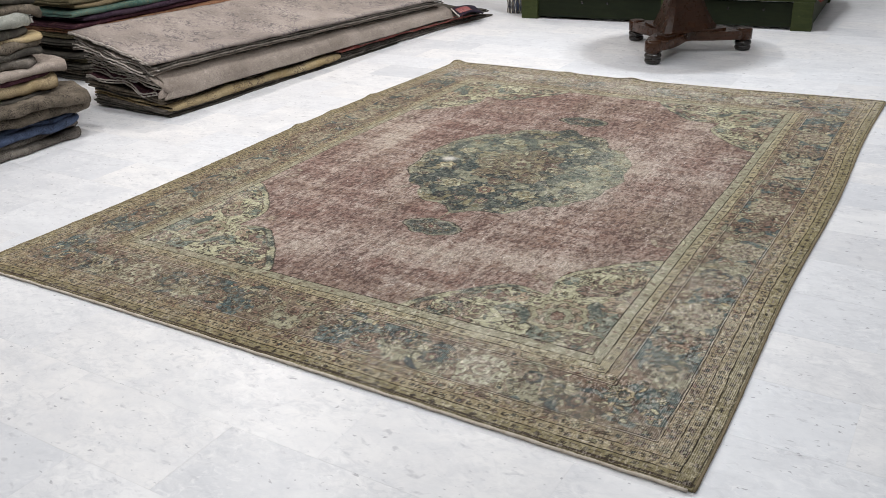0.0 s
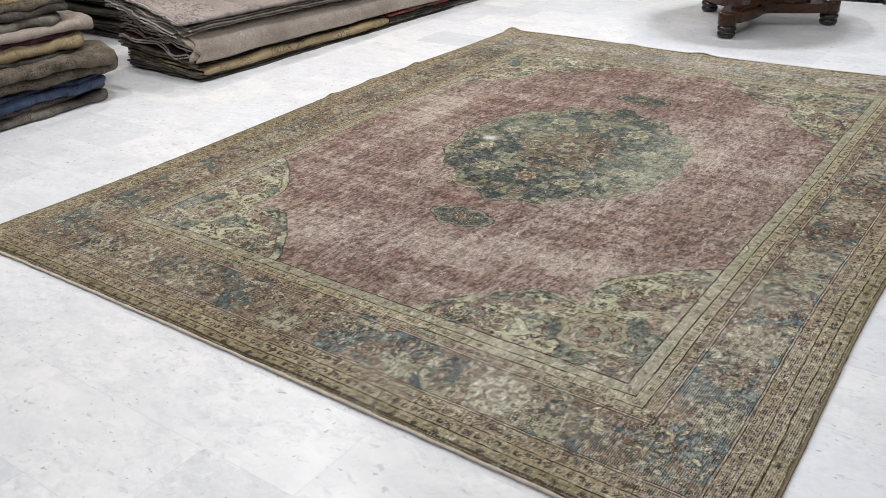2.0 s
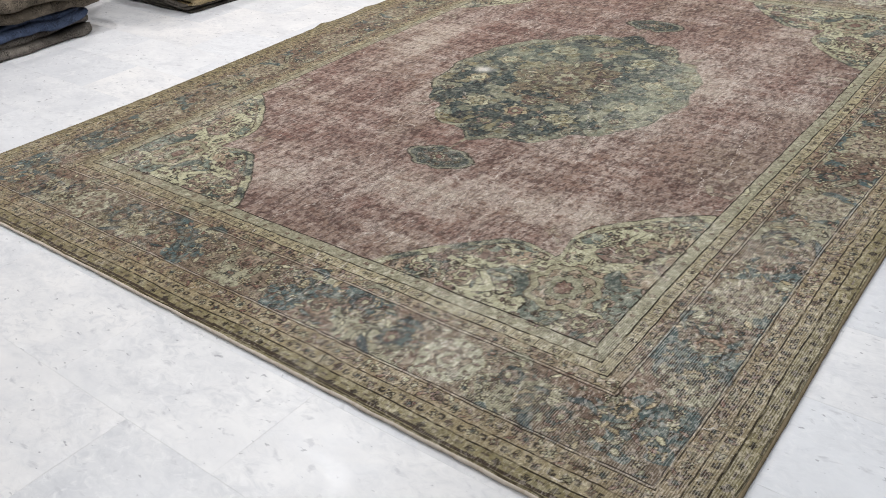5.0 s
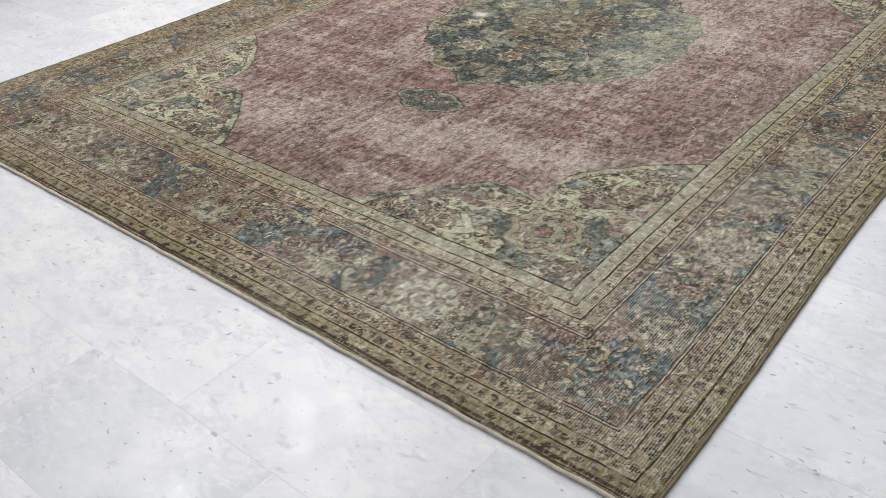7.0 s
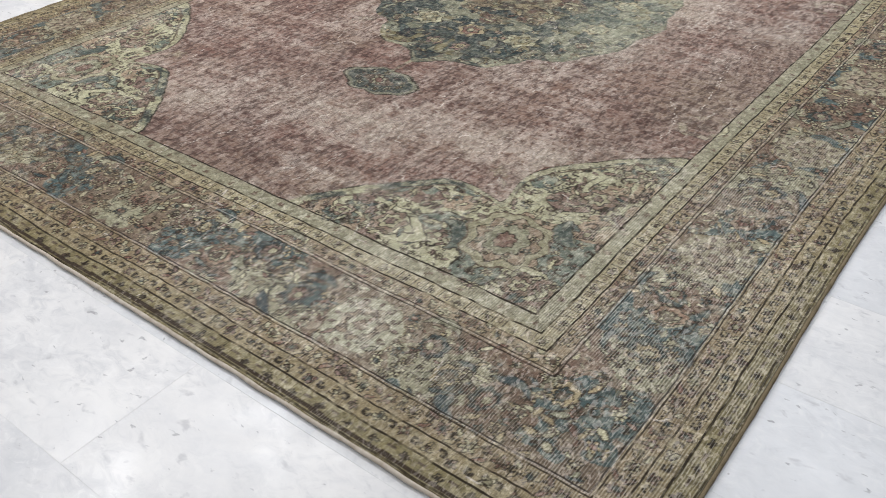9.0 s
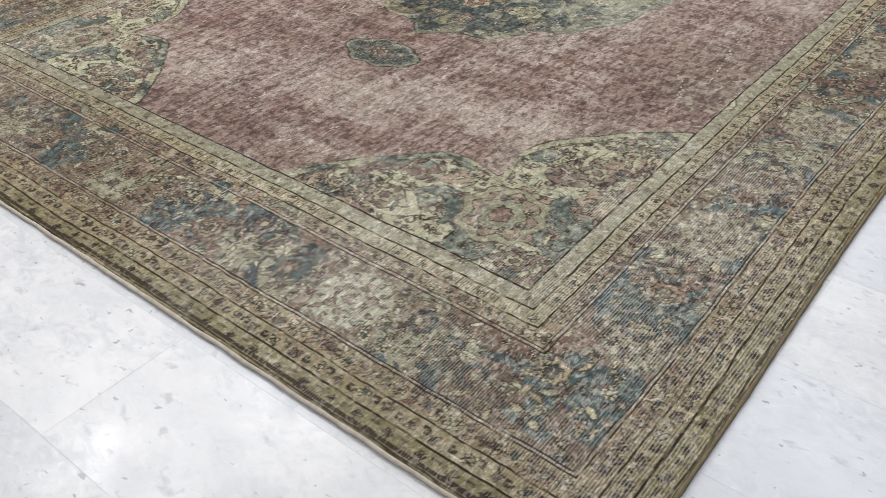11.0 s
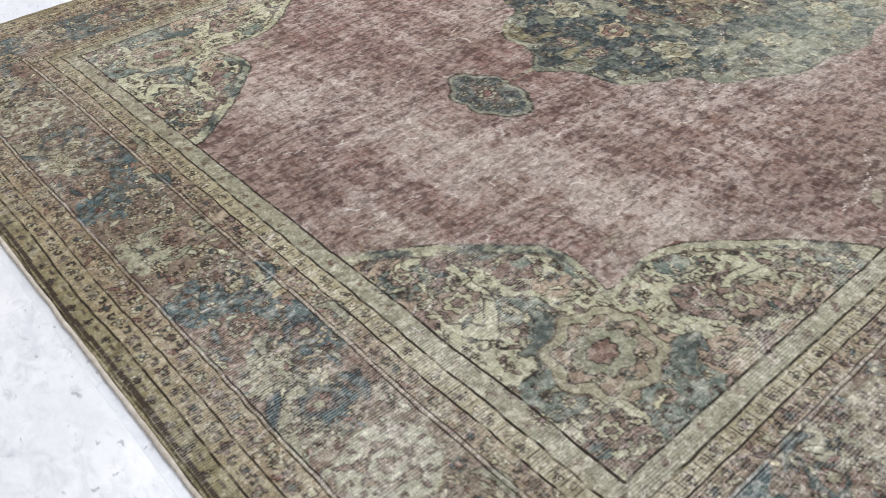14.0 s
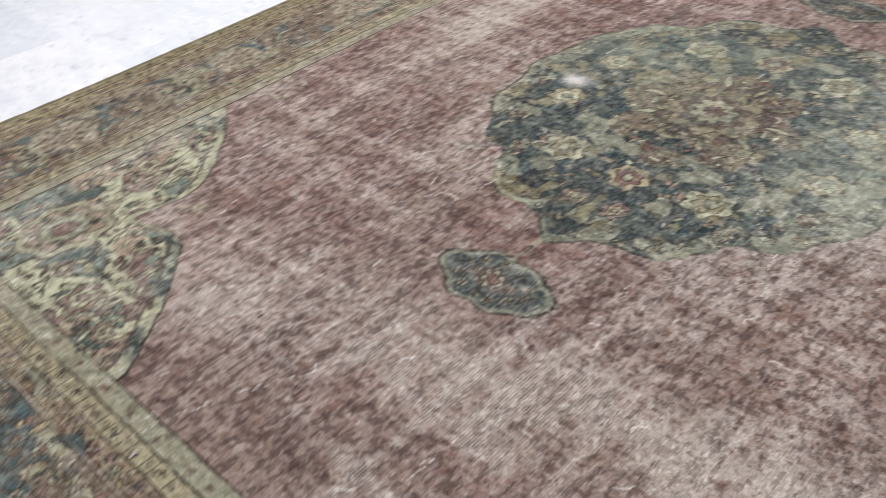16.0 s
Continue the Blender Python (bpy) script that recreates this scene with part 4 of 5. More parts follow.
CLOTH = {
    "taupe": textile("taupe_wool", (0.275, 0.236, 0.212), (0.335, 0.292, 0.265), (0.12, 0.105, 0.115), 5.0, 0.85),
    "taupe_side": textile("faded_taupe_wool", (0.285, 0.240, 0.205), (0.345, 0.297, 0.258), (0.20, 0.165, 0.145), 6.0, 0.5),
    "grey": textile("grey_wool", (0.115, 0.102, 0.088), (0.20, 0.178, 0.155), (0.045, 0.038, 0.032), 16.0, 1.0),
    "dark": textile("charcoal_wool", (0.035, 0.032, 0.028), (0.075, 0.068, 0.058), (0.13, 0.12, 0.10)),
    "olive": textile("olive_grey_wool", (0.088, 0.073, 0.056), (0.165, 0.138, 0.108), (0.026, 0.022, 0.019), 19.0, 1.0),
    "blue": textile("faded_blue_wool", (0.045, 0.065, 0.12), (0.085, 0.11, 0.175), (0.03, 0.035, 0.05)),
    "tan": textile("tan_wool", (0.25, 0.19, 0.105), (0.32, 0.255, 0.16), (0.15, 0.11, 0.07)),
    "gold": textile("golden_beige_wool", (0.34, 0.25, 0.12), (0.42, 0.34, 0.21), (0.13, 0.09, 0.07), 8.0, 0.9),
    "plum": textile("plum_wool", (0.055, 0.022, 0.032), (0.085, 0.036, 0.05), (0.16, 0.08, 0.08)),
    "red": textile("brick_red_wool", (0.19, 0.045, 0.04), (0.27, 0.085, 0.07), (0.30, 0.20, 0.17)),
    "pale": textile("pale_grey_green_wool", (0.27, 0.28, 0.25), (0.36, 0.36, 0.32), (0.18, 0.19, 0.17)),
    "teal": textile("teal_green_wool", (0.05, 0.11, 0.095), (0.10, 0.17, 0.145), (0.2, 0.2, 0.13)),
    "purple": textile("dusky_purple_wool", (0.055, 0.035, 0.055), (0.10, 0.065, 0.09), (0.03, 0.02, 0.03)),
    "rust": textile("rust_orange_wool", (0.24, 0.11, 0.06), (0.30, 0.17, 0.10), (0.10, 0.05, 0.04)),
    "khaki": textile("khaki_wool", (0.17, 0.145, 0.085), (0.24, 0.205, 0.13), (0.08, 0.07, 0.04)),
}
frayed_mat = plain("frayed_taupe_end", (0.33, 0.295, 0.26), (0.50, 0.455, 0.41), 45, 0.95, 0.5)
fringe_mat = plain("cotton_fringe", (0.46, 0.44, 0.40), (0.58, 0.56, 0.52), 70, 0.9, 0.4)


def sheet_bm(place, nu, nv, thick):
    """A cloth of some thickness laid over place(u, v), u and v from 0 to 1."""
    P = [[Vector(place(i / nu, j / nv)) for j in range(nv + 1)] for i in range(nu + 1)]
    bm = bmesh.new()
    up, dn = [], []
    for i in range(nu + 1):
        a, b = [], []
        for j in range(nv + 1):
            du = P[min(i + 1, nu)][j] - P[max(i - 1, 0)][j]
            dv = P[i][min(j + 1, nv)] - P[i][max(j - 1, 0)]
            n = du.cross(dv)
            n = n.normalized() if n.length > 1e-9 else Vector((0, 0, 1))
            a.append(bm.verts.new(P[i][j] + n * thick / 2))
            b.append(bm.verts.new(P[i][j] - n * thick / 2))
        up.append(a)
        dn.append(b)
    for i in range(nu):
        for j in range(nv):
            bm.faces.new((up[i][j], up[i + 1][j], up[i + 1][j + 1], up[i][j + 1]))
            bm.faces.new((dn[i][j], dn[i][j + 1], dn[i + 1][j + 1], dn[i + 1][j]))
    for i in range(nu):
        bm.faces.new((up[i][0], dn[i][0], dn[i + 1][0], up[i + 1][0]))
        bm.faces.new((up[i][nv], up[i + 1][nv], dn[i + 1][nv], dn[i][nv]))
    for j in range(nv):
        bm.faces.new((up[0][j], up[0][j + 1], dn[0][j + 1], dn[0][j]))
        bm.faces.new((up[nu][j], dn[nu][j], dn[nu][j + 1], up[nu][j + 1]))
    return bm


def wave(seed, x, amp, size):
    return amp * noise.noise((x / size, seed * 7.31, seed * 1.7))


def folded_rug(cloth, label, group, x0, right, y0, y1, z0, rise, thick=0.011, seed=1, lift=None, wob=0.012, nv=60, fringe="", open_side=False, droop=0.0, crumple=0.0, lump=0.0, bound=False, flare=-0.4):
    """A rug folded in half along its +x side. right(y): where the fold lies; rise: how high the fold stands;
    lift(x, y): what the pile below adds; open_side: the two selvedges lie there instead of the fold."""
    lift = lift or (lambda x, y: 0.0)
    r = max(0.004, (rise - thick) / 2)

    def place(u, v):
        y = y0 + (y1 - y0) * v
        xr = right(y) + wave(seed, y, wob, 0.35) + wave(seed + 3, y, wob * 0.4, 0.08)
        ends = min(v, 1 - v)
        xr -= (0.05 if lump > 0.01 else 0.012) * math.exp(-ends * (y1 - y0) / 0.03)
        pinch = 1.0 + flare * math.exp(-ends * (y1 - y0) / 0.07) if not open_side else 1.0
        rr = r * pinch * (1 + wave(seed + 5, y, 0.35, 0.25))
        if u < 0.42:
            s = u / 0.42
            x, z = x0 + (xr - r - x0) * s, -rr * (1.0 if s > 0.5 else 0.6 + 0.8 * s)
        elif u > 0.58:
            s = (1 - u) / 0.42
            x, z = x0 + (xr - r - x0) * s, rr * (0.6 + 0.4 * s)
        else:
            a = (u - 0.5) / 0.08 * math.pi / 2
            x, z = xr - r + r * 1.1 * math.cos(a), rr * math.sin(a)
        if open_side:
            s = abs(u - 0.5) * 2
            low = u < 0.5
            x = x0 + (xr - x0) * (1 - s) + (0.02 if low else 0.0)
            z = -rr if low else rr
        z += z0 + rise / 2 + wave(seed + 9, y + x * 0.7, 0.006, 0.18) + wave(seed + 11, x * 1.3 + y, 0.004, 0.07)
        z += lump * (noise.noise((y / 0.20, x / 0.30, seed * 2.2)) + 0.45 * noise.noise((y / 0.07, x / 0.12, seed * 4.4)))
        z -= droop * max(0.0, (x - (xr - 0.25)) / 0.25) ** 2
        end = math.exp(-min(v, 1 - v) * (y1 - y0) / 0.09)
        z += crumple * end * (1.15 * noise.noise((x / 0.17 + y / 0.5, seed * 3.3, 4.0)) + 0.22 * noise.noise((x / 0.07, seed * 5.1, 8.0)))
        yy = y + wave(seed + 13, x, 0.03, 0.22) * (1 if v < 0.5 else -1) * math.exp(-ends * 20) + wave(seed + 2, x * 2 + z * 6, 0.012, 0.06) * math.exp(-ends * 20)
        return (x, yy, max(thick / 2 + 0.001, z) + lift(x, y))

    if open_side:
        bm = sheet_bm(lambda u, v: place(0.499 * u, v), 14, nv, thick)
        bm2 = sheet_bm(lambda u, v: place(0.501 + 0.499 * u, v), 14, nv, thick)
        me = bpy.data.meshes.new("tmp")
        bm2.to_mesh(me)
        bm2.free()
        bm.from_mesh(me)
        bpy.data.meshes.remove(me)
    else:
        bm = sheet_bm(place, 34, nv, thick)
    ob = part("folded_rug", bm, CLOTH[cloth], None, "", True)
    tagged(ob, label, "folded rug", group)
    if bound:
        for lo, hi in ((0.0, 0.498), (0.502, 1.0)):
            line = [place(lo + (hi - lo) * k / 70, 0.0) for k in range(71)]
            part("bound_end", tube_bm([(p[0], p[1] - 0.003, p[2]) for p in line], lambda q: 0.0055 + 0.002 * noise.noise((q * 40, seed, 0)), 5), frayed_mat, ob, "pale frayed end of the rug", True)
    if fringe:
        f = bmesh.new()
        rs2 = random.Random(seed)
        for k in range(70):
            u = (0.02 + 0.96 * k / 69)
            p = Vector(place(u, 0.0 if fringe == "near" else 1.0))
            d = -1 if fringe == "near" else 1
            ln = 0.012 + 0.014 * rs2.random()
            q = p + Vector((rs2.uniform(-0.006, 0.006), d * ln, -0.004 * rs2.random()))
            w = 0.004
            vs = [f.verts.new(p + Vector(o)) for o in ((-w, 0, -w), (w, 0, -w), (w, 0, w), (-w, 0, w))] + [f.verts.new(q + Vector(o)) for o in ((-w, 0, -w), (w, 0, -w), (w, 0, w), (-w, 0, w))]
            for a, b, c, e in ((0, 1, 5, 4), (1, 2, 6, 5), (2, 3, 7, 6), (3, 0, 4, 7), (4, 5, 6, 7)):
                f.faces.new((vs[a], vs[b], vs[c], vs[e]))
        part("fringe", f, fringe_mat, ob, "short pale cotton fringe")["kind"] = "stuff"
    return ob


# long pile: dark and taupe rugs folded lengthwise
LONG = "rugs of the long low pile"


def long_right(base):
    return lambda y: base + 0.045 * (y - 1.86) / 1.2 + 0.10 * max(0.0, (y - 4.2) / 1.3) ** 2


def tilt(x, y):
    return 0.14 * max(0.0, min(1.0, (-0.92 - x) / 0.60))


long_pile = (
    ("dark", "thin charcoal wool rug folded flat on the marble", -0.86, 1.86, 5.62, 0.001, 0.024, dict(open_side=True)),
    ("grey", "grey wool rug folded lengthwise, low in a pile", -0.88, 1.86, 5.55, 0.022, 0.022, dict(open_side=True, crumple=0.006)),
    ("gold", "golden beige patterned rug folded lengthwise in a pile", -0.835, 1.87, 3.5, 0.028, 0.056, dict()),
    ("dark", "charcoal wool rug folded lengthwise in a pile", -0.90, 1.88, 5.3, 0.060, 0.026, dict(open_side=True, crumple=0.010)),
    ("olive", "olive-grey wool rug folded lengthwise in a pile", -0.91, 1.84, 5.2, 0.084, 0.024, dict(open_side=True, crumple=0.012)),
    ("red", "brick-red wool rug folded lengthwise in a pile", -0.855, 3.5, 5.40, 0.088, 0.026, dict()),
    ("dark", "charcoal rug reaching past the far end of a pile", -0.87, 3.7, 5.55, 0.112, 0.020, dict(open_side=True)),
    ("plum", "plum rug with pale ends folded in a pile", -0.93, 1.86, 4.6, 0.110, 0.034, dict(crumple=0.042, bound=True)),
    ("plum", "plum wool rug crumpled at its end in a pile", -0.98, 1.90, 4.6, 0.142, 0.026, dict(open_side=True, crumple=0.042, bound=True)),
    ("dark", "charcoal wool rug folded lengthwise in a pile", -0.92, 1.88, 5.1, 0.166, 0.026, dict(open_side=True, crumple=0.015, bound=True)),
    ("dark", "charcoal wool rug folded lengthwise in a pile", -0.95, 1.87, 5.0, 0.190, 0.026, dict(open_side=True, crumple=0.012, bound=True)),
    ("olive", "olive-grey wool rug folded lengthwise in a pile", -0.97, 1.86, 5.0, 0.214, 0.026, dict(open_side=True, crumple=0.012, bound=True)),
)
for n, (cloth, lab, base, a, b, z, hgt, kw) in enumerate(long_pile):
    share = 0.15 + 0.85 * z / 0.24
    folded_rug(cloth, lab, LONG, -1.57, long_right(base), a, b, z, hgt, 0.009, 20 + n, (lambda x, y, q=share: q * tilt(x, y) - 0.03 * q * max(0.0, y - 2.0)), 0.018, 70, **kw)


def draped(cloth, label, x0, base, y0, y1, top, foot, seed):
    """A rug laid over the pile, whose side hangs down."""
    def place(u, v):
        y = y0 + (y1 - y0) * v
        xr = long_right(base)(y) + wave(seed, y, 0.014, 0.4)
        h = top - 0.030 * max(0.0, y - 2.0)
        f = foot - 0.012 * max(0.0, y - 2.0)
        if u < 0.6:
            s = u / 0.6
            x, z = x0 + (xr - 0.07 - x0) * s, h
        else:
            s = (u - 0.6) / 0.4
            x = xr - 0.07 + 0.075 * math.sin(min(1.0, s * 1.6) * 1.45) + 0.02 * max(0.0, s - 0.55)
            z = h + (f - h) * s ** 1.25
        z += tilt(x, y) + wave(seed + 1, y + x, 0.008, 0.2)
        yy = y + (1 - v) ** 14 * wave(seed + 4, x * 2 + z * 4, 0.05, 0.13)
        return (x, yy, z)

    return tagged(part("folded_rug", sheet_bm(place, 40, 80, 0.012), CLOTH[cloth], None, "", True), label, "folded rug", LONG)


draped("taupe_side", "faded taupe rug whose side hangs over the pile", -1.57, -0.845, 1.83, 5.0, 0.262, 0.118, 61)
draped("taupe_side", "faded taupe rug laid under another in the pile", -1.57, -0.862, 1.80, 4.9, 0.248, 0.135, 64)
for n, (cloth, base, a, z) in enumerate((("grey", -0.93, 1.79, 0.262), ("taupe_side", -0.90, 1.82, 0.286), ("grey", -0.865, 1.85, 0.304))):
    folded_rug(cloth, "thin grey-taupe wool rug folded near the top of a pile", LONG, -1.57, long_right(base), a, 4.9, z, 0.022, 0.008, 70 + n,
               (lambda x, y: tilt(x, y) - 0.028 * max(0.0, y - 2.0)), 0.012, 70, open_side=True, crumple=0.022, bound=True)
folded_rug("taupe", "faded taupe floral rug folded on top of the long pile", LONG, -1.57, long_right(-0.87), 1.80, 5.0, 0.330, 0.030, 0.013, 79,
           (lambda x, y: tilt(x, y) - 0.028 * max(0.0, y - 2.0)), 0.010, 90, crumple=0.008, bound=True)

# a patterned corner turned over at the far end of the long pile
def turned_corner(u, v):
    x = -0.60 - 0.27 * v + 0.05 * u
    y = 4.98 + 0.32 * v + 0.34 * u
    return (x, y, 0.100 + 0.020 * math.sin(3.0 * u) * (1 - 0.5 * v) - 0.030 * u * u + 0.006 * noise.noise((u * 3, v * 3, 4)))


corner = part("folded_rug", sheet_bm(turned_corner, 16, 14, 0.010), textile("navy_wool", (0.012, 0.012, 0.022), (0.026, 0.022, 0.036), (0.10, 0.03, 0.035), 12.0, 0.6), None, "", True)
tagged(corner, "navy and red patterned rug corner turned over on a pile", "folded rug", LONG)
part("red_panel", sheet_bm(lambda u, v: Vector(turned_corner(0.08 + 0.52 * u, 0.16 + 0.60 * v)) + Vector((0, 0, 0.007)), 10, 10, 0.002),
     textile("crimson_pattern_wool", (0.22, 0.05, 0.06), (0.32, 0.10, 0.10), (0.45, 0.30, 0.27), 14.0, 1.0), corner, "crimson panel with a pale scrolling pattern", True)
part("selvedge", tube_bm([turned_corner(0.0, k / 20) for k in range(21)], 0.007), fringe_mat, corner, "pale cotton selvedge", True)

# tall pile of bulging folded rugs
TALL = "rugs of the tall pile"
tall_pile = (
    ("grey", "grey wool rug folded at the foot of a pile", -1.075, 1.4, 0.000, 0.048, 0.0),
    ("grey", "dark grey wool rug folded low in a pile", -1.085, 1.42, 0.048, 0.040, 0.0),
    ("blue", "faded blue wool rug folded in a tall pile", -1.07, 1.38, 0.088, 0.040, 0.0),
    ("blue", "faded blue wool rug folded in a tall pile", -1.09, 1.37, 0.127, 0.036, 0.0),
    ("olive", "olive-grey floral rug folded in a tall pile", -1.03, 1.47, 0.160, 0.070, 0.0),
    ("olive", "olive-grey rug bulging at its fold in a tall pile", -1.02, 1.46, 0.228, 0.062, 0.0),
    ("dark", "charcoal wool rug folded in a tall pile", -1.10, 1.3, 0.288, 0.030, 0.0),
    ("tan", "tan wool rug with a thick round fold", -1.07, 1.32, 0.315, 0.066, 0.0),
    ("plum", "plum wool rug folded in a tall pile", -1.13, 1.34, 0.378, 0.030, 0.0),
    ("taupe_side", "light taupe rug folded loosely in a tall pile", -1.08, 1.41, 0.405, 0.050, 0.0),
    ("grey", "light grey rug bulging at its fold", -1.10, 1.24, 0.452, 0.056, 0.0),
    ("dark", "dark brown-grey rug folded in a tall pile", -1.14, 1.3, 0.506, 0.036, 0.0),
    ("olive", "olive-grey rug folded high in a tall pile", -1.11, 1.33, 0.540, 0.050, 0.0),
    ("gold", "golden yellow rug edge showing in a tall pile", -1.16, 1.32, 0.588, 0.028, 0.0),
    ("dark", "charcoal rug folded high in a tall pile", -1.15, 1.26, 0.612, 0.050, 0.0),
    ("pale", "pale grey-green rug with white fringe, folded", -1.12, 1.27, 0.660, 0.072, 0.0),
    ("olive", "brown-grey rug folded near the top of a pile", -1.15, 1.36, 0.730, 0.050, 0.0),
    ("dark", "charcoal rug folded on top of a tall pile", -1.15, 1.36, 0.780, 0.050, 0.0),
)
for n, (cloth, lab, xr, yb, z, hgt, d) in enumerate(tall_pile):
    folded_rug(cloth, lab, TALL, -1.85, (lambda y, xr=xr, n=n: xr + 0.02 * math.sin(n * 2.3 + y * 2)), 0.20, yb, z, hgt, 0.013, 100 + 3 * n,
               (lambda x, y, n=n: 0.05 * (n / 18.0) * max(0.0, (-1.1 - x)) + 0.03 * (1.4 - y) * (0.2 + n / 30.0)), 0.042, 80, droop=0.014, crumple=0.040, lump=0.016, flare=(0.5, 0.3, -0.3, 0.4)[n % 4],
               fringe="far" if cloth == "pale" else "")

# bright pile behind the long one
BACK = "rugs of the bright pile"
back = ("dark", "olive", "dark", "khaki", "dark", "olive", "dark", "khaki", "rust", "plum", "purple", "teal", "tan", "khaki", "olive", "tan", "dark", "khaki")
words = {"dark": "charcoal", "olive": "olive-grey", "khaki": "khaki", "rust": "rust-orange", "plum": "plum", "purple": "dusky purple", "teal": "teal-green", "tan": "tan"}
for n, cloth in enumerate(back):
    folded_rug(cloth, words[cloth] + " wool rug folded lengthwise in a bright pile", BACK, -3.3, (lambda y, n=n: -2.16 + 0.02 * math.sin(n * 1.9) + 0.02 * (y - 2.3)),
               2.30 + 0.05 * math.sin(n * 2.7), 5.9, 0.042 * n, 0.041, 0.013, 200 + 3 * n, None, 0.012, 40, lump=0.006)

# ---- round pedestal table ----
def wood_material(name, a, b, rough):
    m = Mat(name, rough)
    v = m.coord()
    g = m.noise(m.scaled(v, (4, 4, 40)), 2.0, 5, 0.6, 0.8)
    col = m.mix(m.ramp(g, 0.3, 0.7), a, b)
    m.put(m.p.inputs["Roughness"], m.ramp(m.noise(v, 30), 0.3, 0.7, rough - 0.08, rough + 0.1))
    m.bump(g, 0.08, 0.001)
    return m.colour(col)


mahogany = wood_material("polished_mahogany", (0.020, 0.0075, 0.003), (0.055, 0.021, 0.008), 0.30)
mahogany.node_tree.nodes["Principled BSDF"].inputs["Specular IOR Level"].default_value = 0.3
ebony = wood_material("ebonised_wood", (0.008, 0.006, 0.005), (0.018, 0.013, 0.010), 0.22)
TX, TY = 1.405, 4.745
ANG = (math.atan2(4.30 - TY, 1.38 - TX), math.atan2(4.93 - TY, 1.865 - TX), math.atan2(5.01 - TY, 0.97 - TX))
table = thing("pedestal_table", (TX, TY, 0), 0, "dark mahogany pedestal table on three bun feet", "table")


def triform_bm(z0, z1, tip, waist, bevel=0.006):
    """A three-cornered plinth with hollow sides."""
    bm = bmesh.new()
    ring = []
    for k in range(3):
        a0, a1 = ANG[k], ANG[(k + 1) % 3]
        d = (a1 - a0) % (2 * math.pi)
        for i in range(24):
            t = i / 24
            c = abs(2 * t - 1)
            flat = 1.0 if c > 0.88 else 0.0
            r = tip * math.cos(0.10) if flat else waist + (tip - waist) * (c / 0.88) ** 2.6
            ring.append((r * math.cos(a0 + d * t), r * math.sin(a0 + d * t)))
    lo = [bm.verts.new((x, y, z0)) for x, y in ring]
    hi = [bm.verts.new((x, y, z1)) for x, y in ring]
    n = len(ring)
    for i in range(n):
        bm.faces.new((lo[i], lo[(i + 1) % n], hi[(i + 1) % n], hi[i]))
    bm.faces.new(hi)
    bm.faces.new(list(reversed(lo)))
    bmesh.ops.recalc_face_normals(bm, faces=bm.faces[:])
    return bm


part("plinth", triform_bm(0.090, 0.152, 0.475, 0.13), mahogany, table)
part("plinth_moulding", triform_bm(0.152, 0.170, 0.34, 0.12), mahogany, table)
for a in ANG:
    foot = part("foot", lathe_bm([(0.034, 0.0), (0.050, 0.006), (0.058, 0.022), (0.055, 0.036), (0.048, 0.041), (0.056, 0.047), (0.060, 0.058), (0.057, 0.070), (0.046, 0.076), (0.046, 0.086)], 28), ebony, table, "glossy black turned bun foot", True)
    foot.location = (0.47 * math.cos(a), 0.47 * math.sin(a), 0)
    block = part("foot_block", lathe_bm([(0.052, 0.078), (0.060, 0.086), (0.060, 0.150), (0.055, 0.160), (0.02, 0.163)], 28), mahogany, table, "", True)
    block.location = foot.location
col_bm = bmesh.new()
rings = []
for k in range(17):
    z = 0.160 + 0.515 * k / 16
    s = k / 16
    wide = 0.125 + 0.165 * (1 - s) ** 2.6 + 0.05 * s ** 4
    ring = []
    for i in range(36):
        a = ANG[0] + 2 * math.pi * i / 36
        face = ((a - ANG[0]) % (2 * math.pi / 3)) - math.pi / 3
        r = wide * min(1.0, 0.56 / math.cos(face))
        ring.append(col_bm.verts.new((r * math.cos(a), r * math.sin(a), z)))
    rings.append(ring)
for a, b in zip(rings, rings[1:]):
    for i in range(36):
        col_bm.faces.new((a[i], a[(i + 1) % 36], b[(i + 1) % 36], b[i]))
col_bm.faces.new(rings[-1])
part("column", col_bm, mahogany, table)
part("tabletop", lathe_bm([(0.30, 0.675), (0.52, 0.690), (0.545, 0.702), (0.55, 0.716), (0.54, 0.728), (0.0001, 0.730)], 64), mahogany, table, "", True)

# ---- green wooden platform with a rug on it ----
def paint_material(name, lo, hi):
    m = Mat(name, 0.6)
    m.p.inputs["Specular IOR Level"].default_value = 0.15
    v = m.coord()
    g = m.noise(m.scaled(v, (3, 14, 14)), 3.0, 5, 0.6)
    col = m.mix(m.ramp(g, 0.3, 0.75), lo, hi)
    col = m.mix(m.ramp(m.noise(v, 40, 3), 0.62, 0.75, 0.0, 0.4), col, tuple(q * 1.9 for q in hi))
    m.bump(g, 0.15, 0.002)
    return m.colour(col)


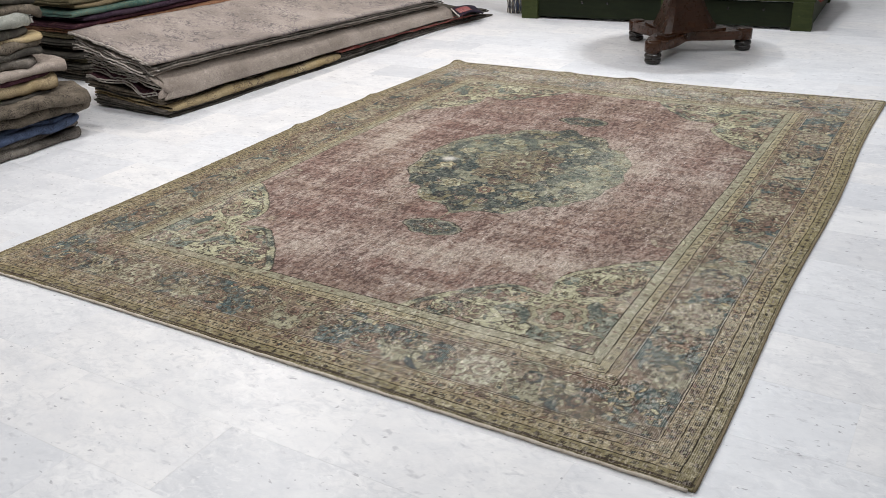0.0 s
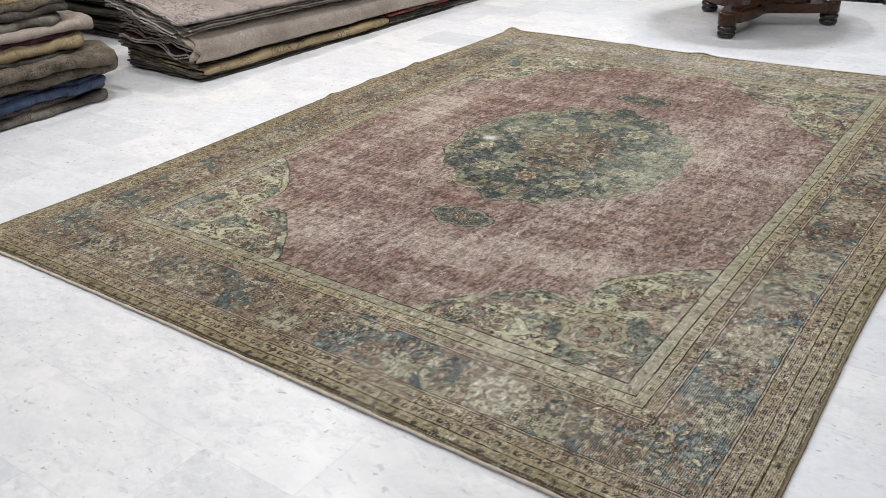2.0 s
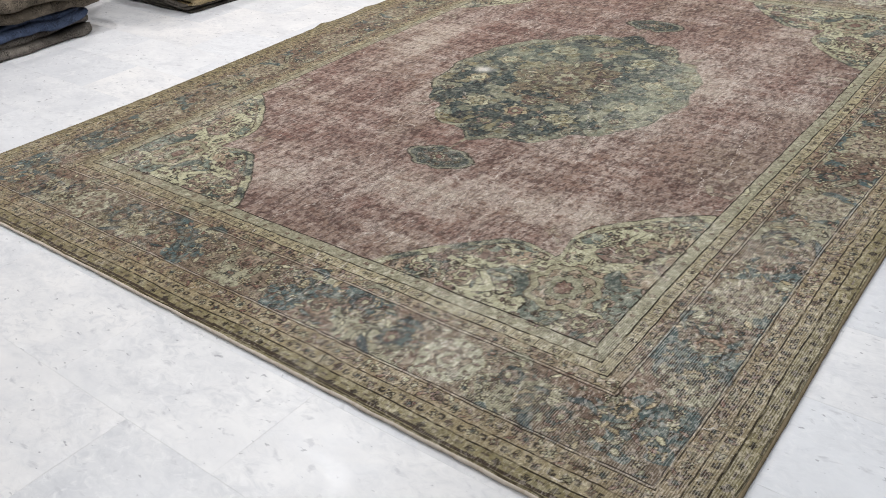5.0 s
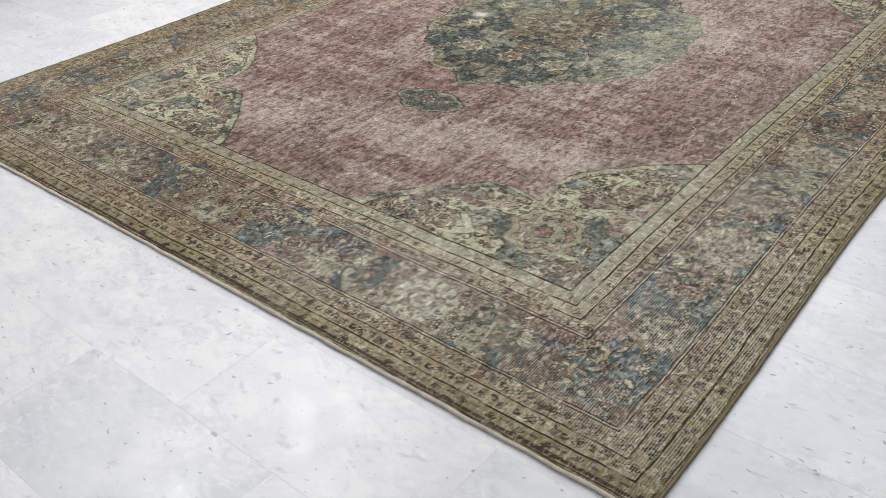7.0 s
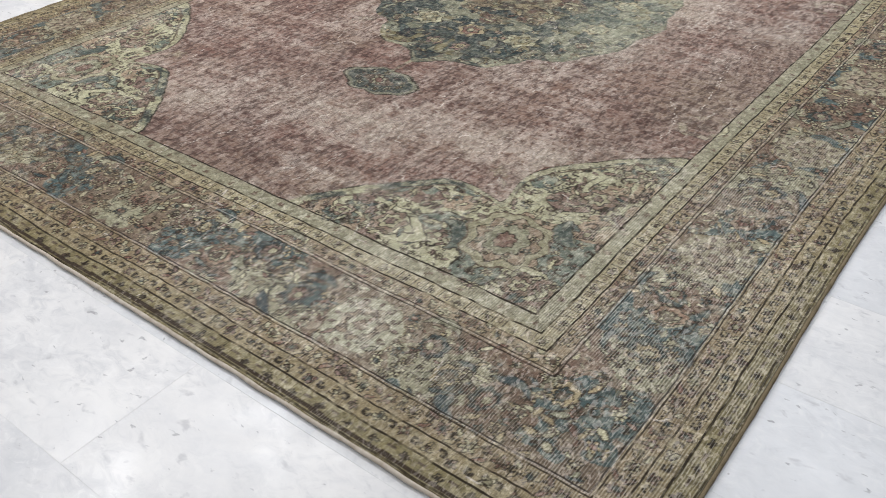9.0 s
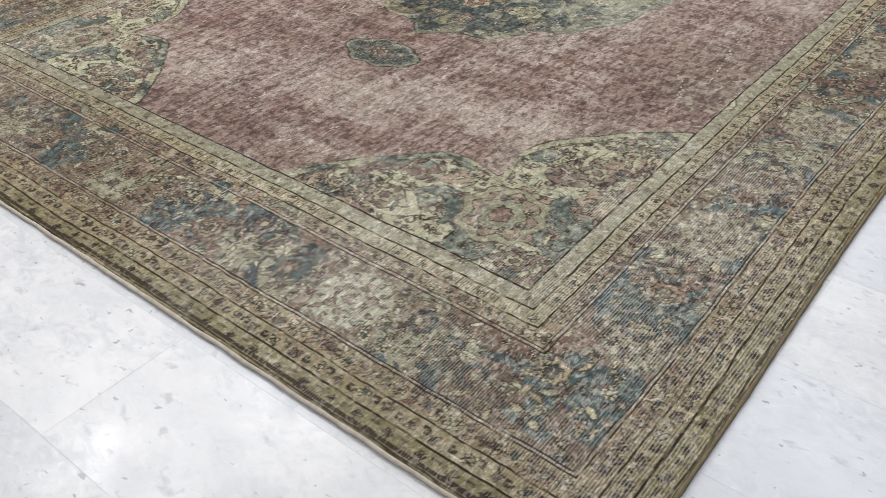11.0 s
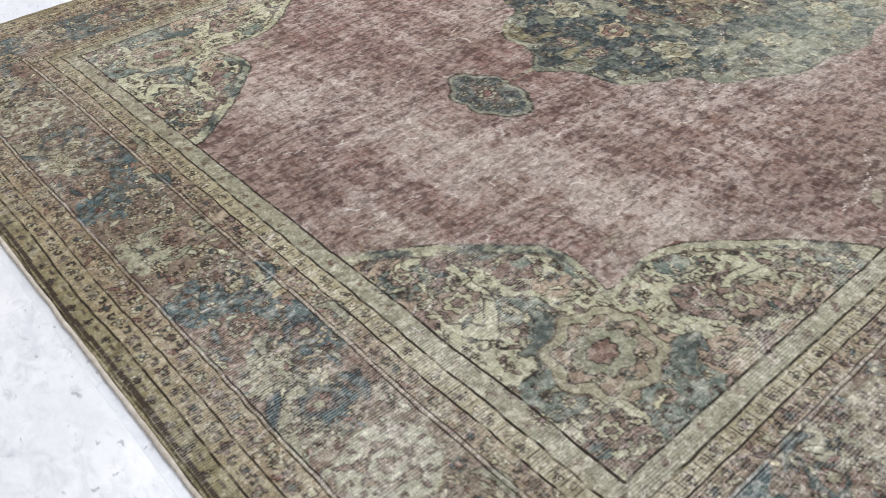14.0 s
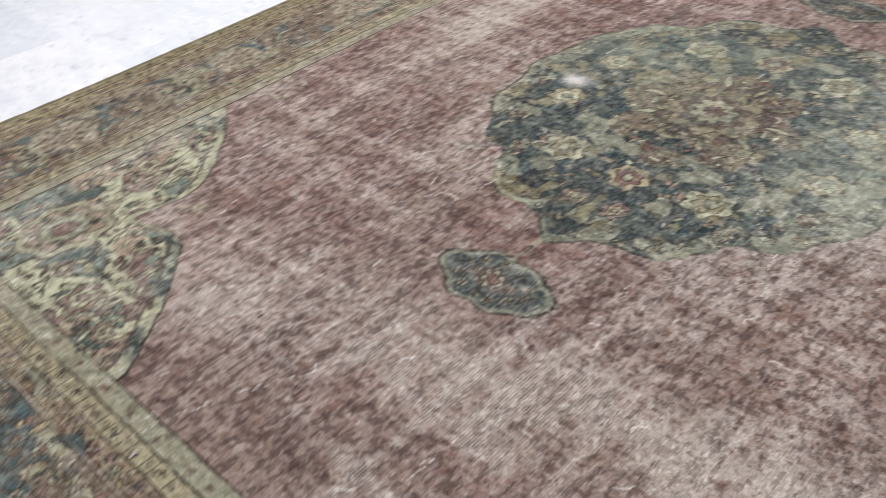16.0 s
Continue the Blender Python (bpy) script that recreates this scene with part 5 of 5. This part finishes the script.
green = paint_material("worn_green_paint", (0.022, 0.030, 0.010), (0.042, 0.050, 0.016))
# the same green darkened: shade on the front boards is put into the colour
shaded_green = paint_material("shaded_green_paint", (0.005, 0.008, 0.003), (0.011, 0.015, 0.005))
platform = thing("platform", (0, 5.62, 0), 3.5, "low green-painted wooden display platform on the marble", "platform")
for i, x in enumerate((-0.30, 0.97, 2.02)):
    part("post", box_bm(x, x + 0.155, -0.012, 0.09, 0.0, 0.225, 0.004), green, platform)
    part("post", box_bm(x, x + 0.155, 1.40, 1.50, 0.0, 0.225, 0.004), green, platform)
for a, b in ((-0.145, 0.97), (1.125, 2.02)):
    part("front_board", box_bm(a, b, 0.012, 0.040, 0.022, 0.215, 0.003), shaded_green, platform)
for x in (-0.285, 2.135):
    part("side_board", box_bm(x, x + 0.028, 0.09, 1.40, 0.022, 0.215, 0.003), green, platform)
for k in range(8):
    part("deck_board", box_bm(-0.31, 2.185, -0.01 + 0.19 * k, 0.175 + 0.19 * k, 0.226, 0.248, 0.003), green, platform)
for x in (0.27, 0.50, 1.52, 1.80):
    h = part("screw", lathe_bm([(0.010, 0.0), (0.010, 0.004), (0.006, 0.006)], 12), ebony, platform, "dark screw head")
    h.matrix_basis = pose(x, 0.011, 0.155, 90, 0, 0)
deck_rug = sheet_bm(lambda u, v: (0.1 + 2.12 * u + wave(3, v * 3, 0.012, 0.3), 5.68 + 0.07 * u + 1.3 * v + wave(4, u * 4, 0.02, 0.4),
                                   0.262 + 0.012 * noise.noise((u * 9, v * 6, 2)) - 0.030 * max(0, u - 0.975) / 0.025), 60, 30, 0.01)
deck = tagged(part("platform_rug", deck_rug, CLOTH["red"], None, "", True), "brick-red patterned rug spread on the green platform", "rug")
part("fringe", tube_bm([(0.1 + 2.13 * i / 60, 5.668 + 0.07 * i / 60 + wave(4, i / 15, 0.02, 0.4), 0.258 + 0.004 * math.sin(i * 2.1)) for i in range(61)], 0.008), fringe_mat, deck, "pale cotton fringe")

# rolled rug with hanging threads beside the platform
roll = thing("rolled_rug", (-0.47, 5.86, 0.0), 0, "dark blue rolled rug with loose hanging threads", "rolled rug")
part("roll", lathe_bm([(0.02, 0.0), (0.085, 0.004), (0.095, 0.10), (0.09, 0.45), (0.085, 0.9), (0.02, 0.905)], 28), CLOTH["blue"], roll, "", True)
for k in range(16):
    a = -2.6 + 2.1 * k / 15
    pts = [(0.10 * math.cos(a) + 0.02 * noise.noise((k, i * 0.4, 0)), 0.10 * math.sin(a) + 0.01 * noise.noise((k, i * 0.4, 5)), 0.004 + 0.30 * (1 - i / 8)) for i in range(9)]
    part("thread", tube_bm(pts, 0.004, 5), fringe_mat if k % 3 == 0 else CLOTH["grey"], roll)


# ---- marble tiles ----
TL, TW, TG = 0.60, 0.30, 0.0003


def tile_mesh(length):
    bm = box_bm(TG, length - TG, TG, TW - TG, -0.012, 0.0, 0.0002, 1)
    me = bpy.data.meshes.new("tile")
    bm.to_mesh(me)
    bm.free()
    me.materials.append(marble)
    return me


full = tile_mesh(TL)
rest_bm = bmesh.new()
for k in range(-18, 29):
    y = 0.57 + TW * k
    if y < Y0 or y + TW > Y1:
        continue
    start = 1.13 + (0.3 if k % 2 else 0.0)
    for n in range(-10, 10):
        x = start + TL * n
        if x < X0 or x + TL > X1:
            continue
        covered = x > 0.1 and x + TL < 2.85 and y > 0.06 and y + TW < 3.7
        if -2.3 < x < 3.9 and -1.9 < y < 6.2 and not covered:
            ob = new("tile", full)
            ob.parent = floor
            ob.location = (x, y, 0.0)
        else:
            c = [rest_bm.verts.new(p) for p in ((x + TG, y + TG, 0), (x + TL - TG, y + TG, 0), (x + TL - TG, y + TW - TG, 0), (x + TG, y + TW - TG, 0))]
            rest_bm.faces.new(c)
far_tiles = part("outer_tiles", rest_bm, marble, floor, "polished white marble tiles further off")
far_tiles["kind"] = "stuff"
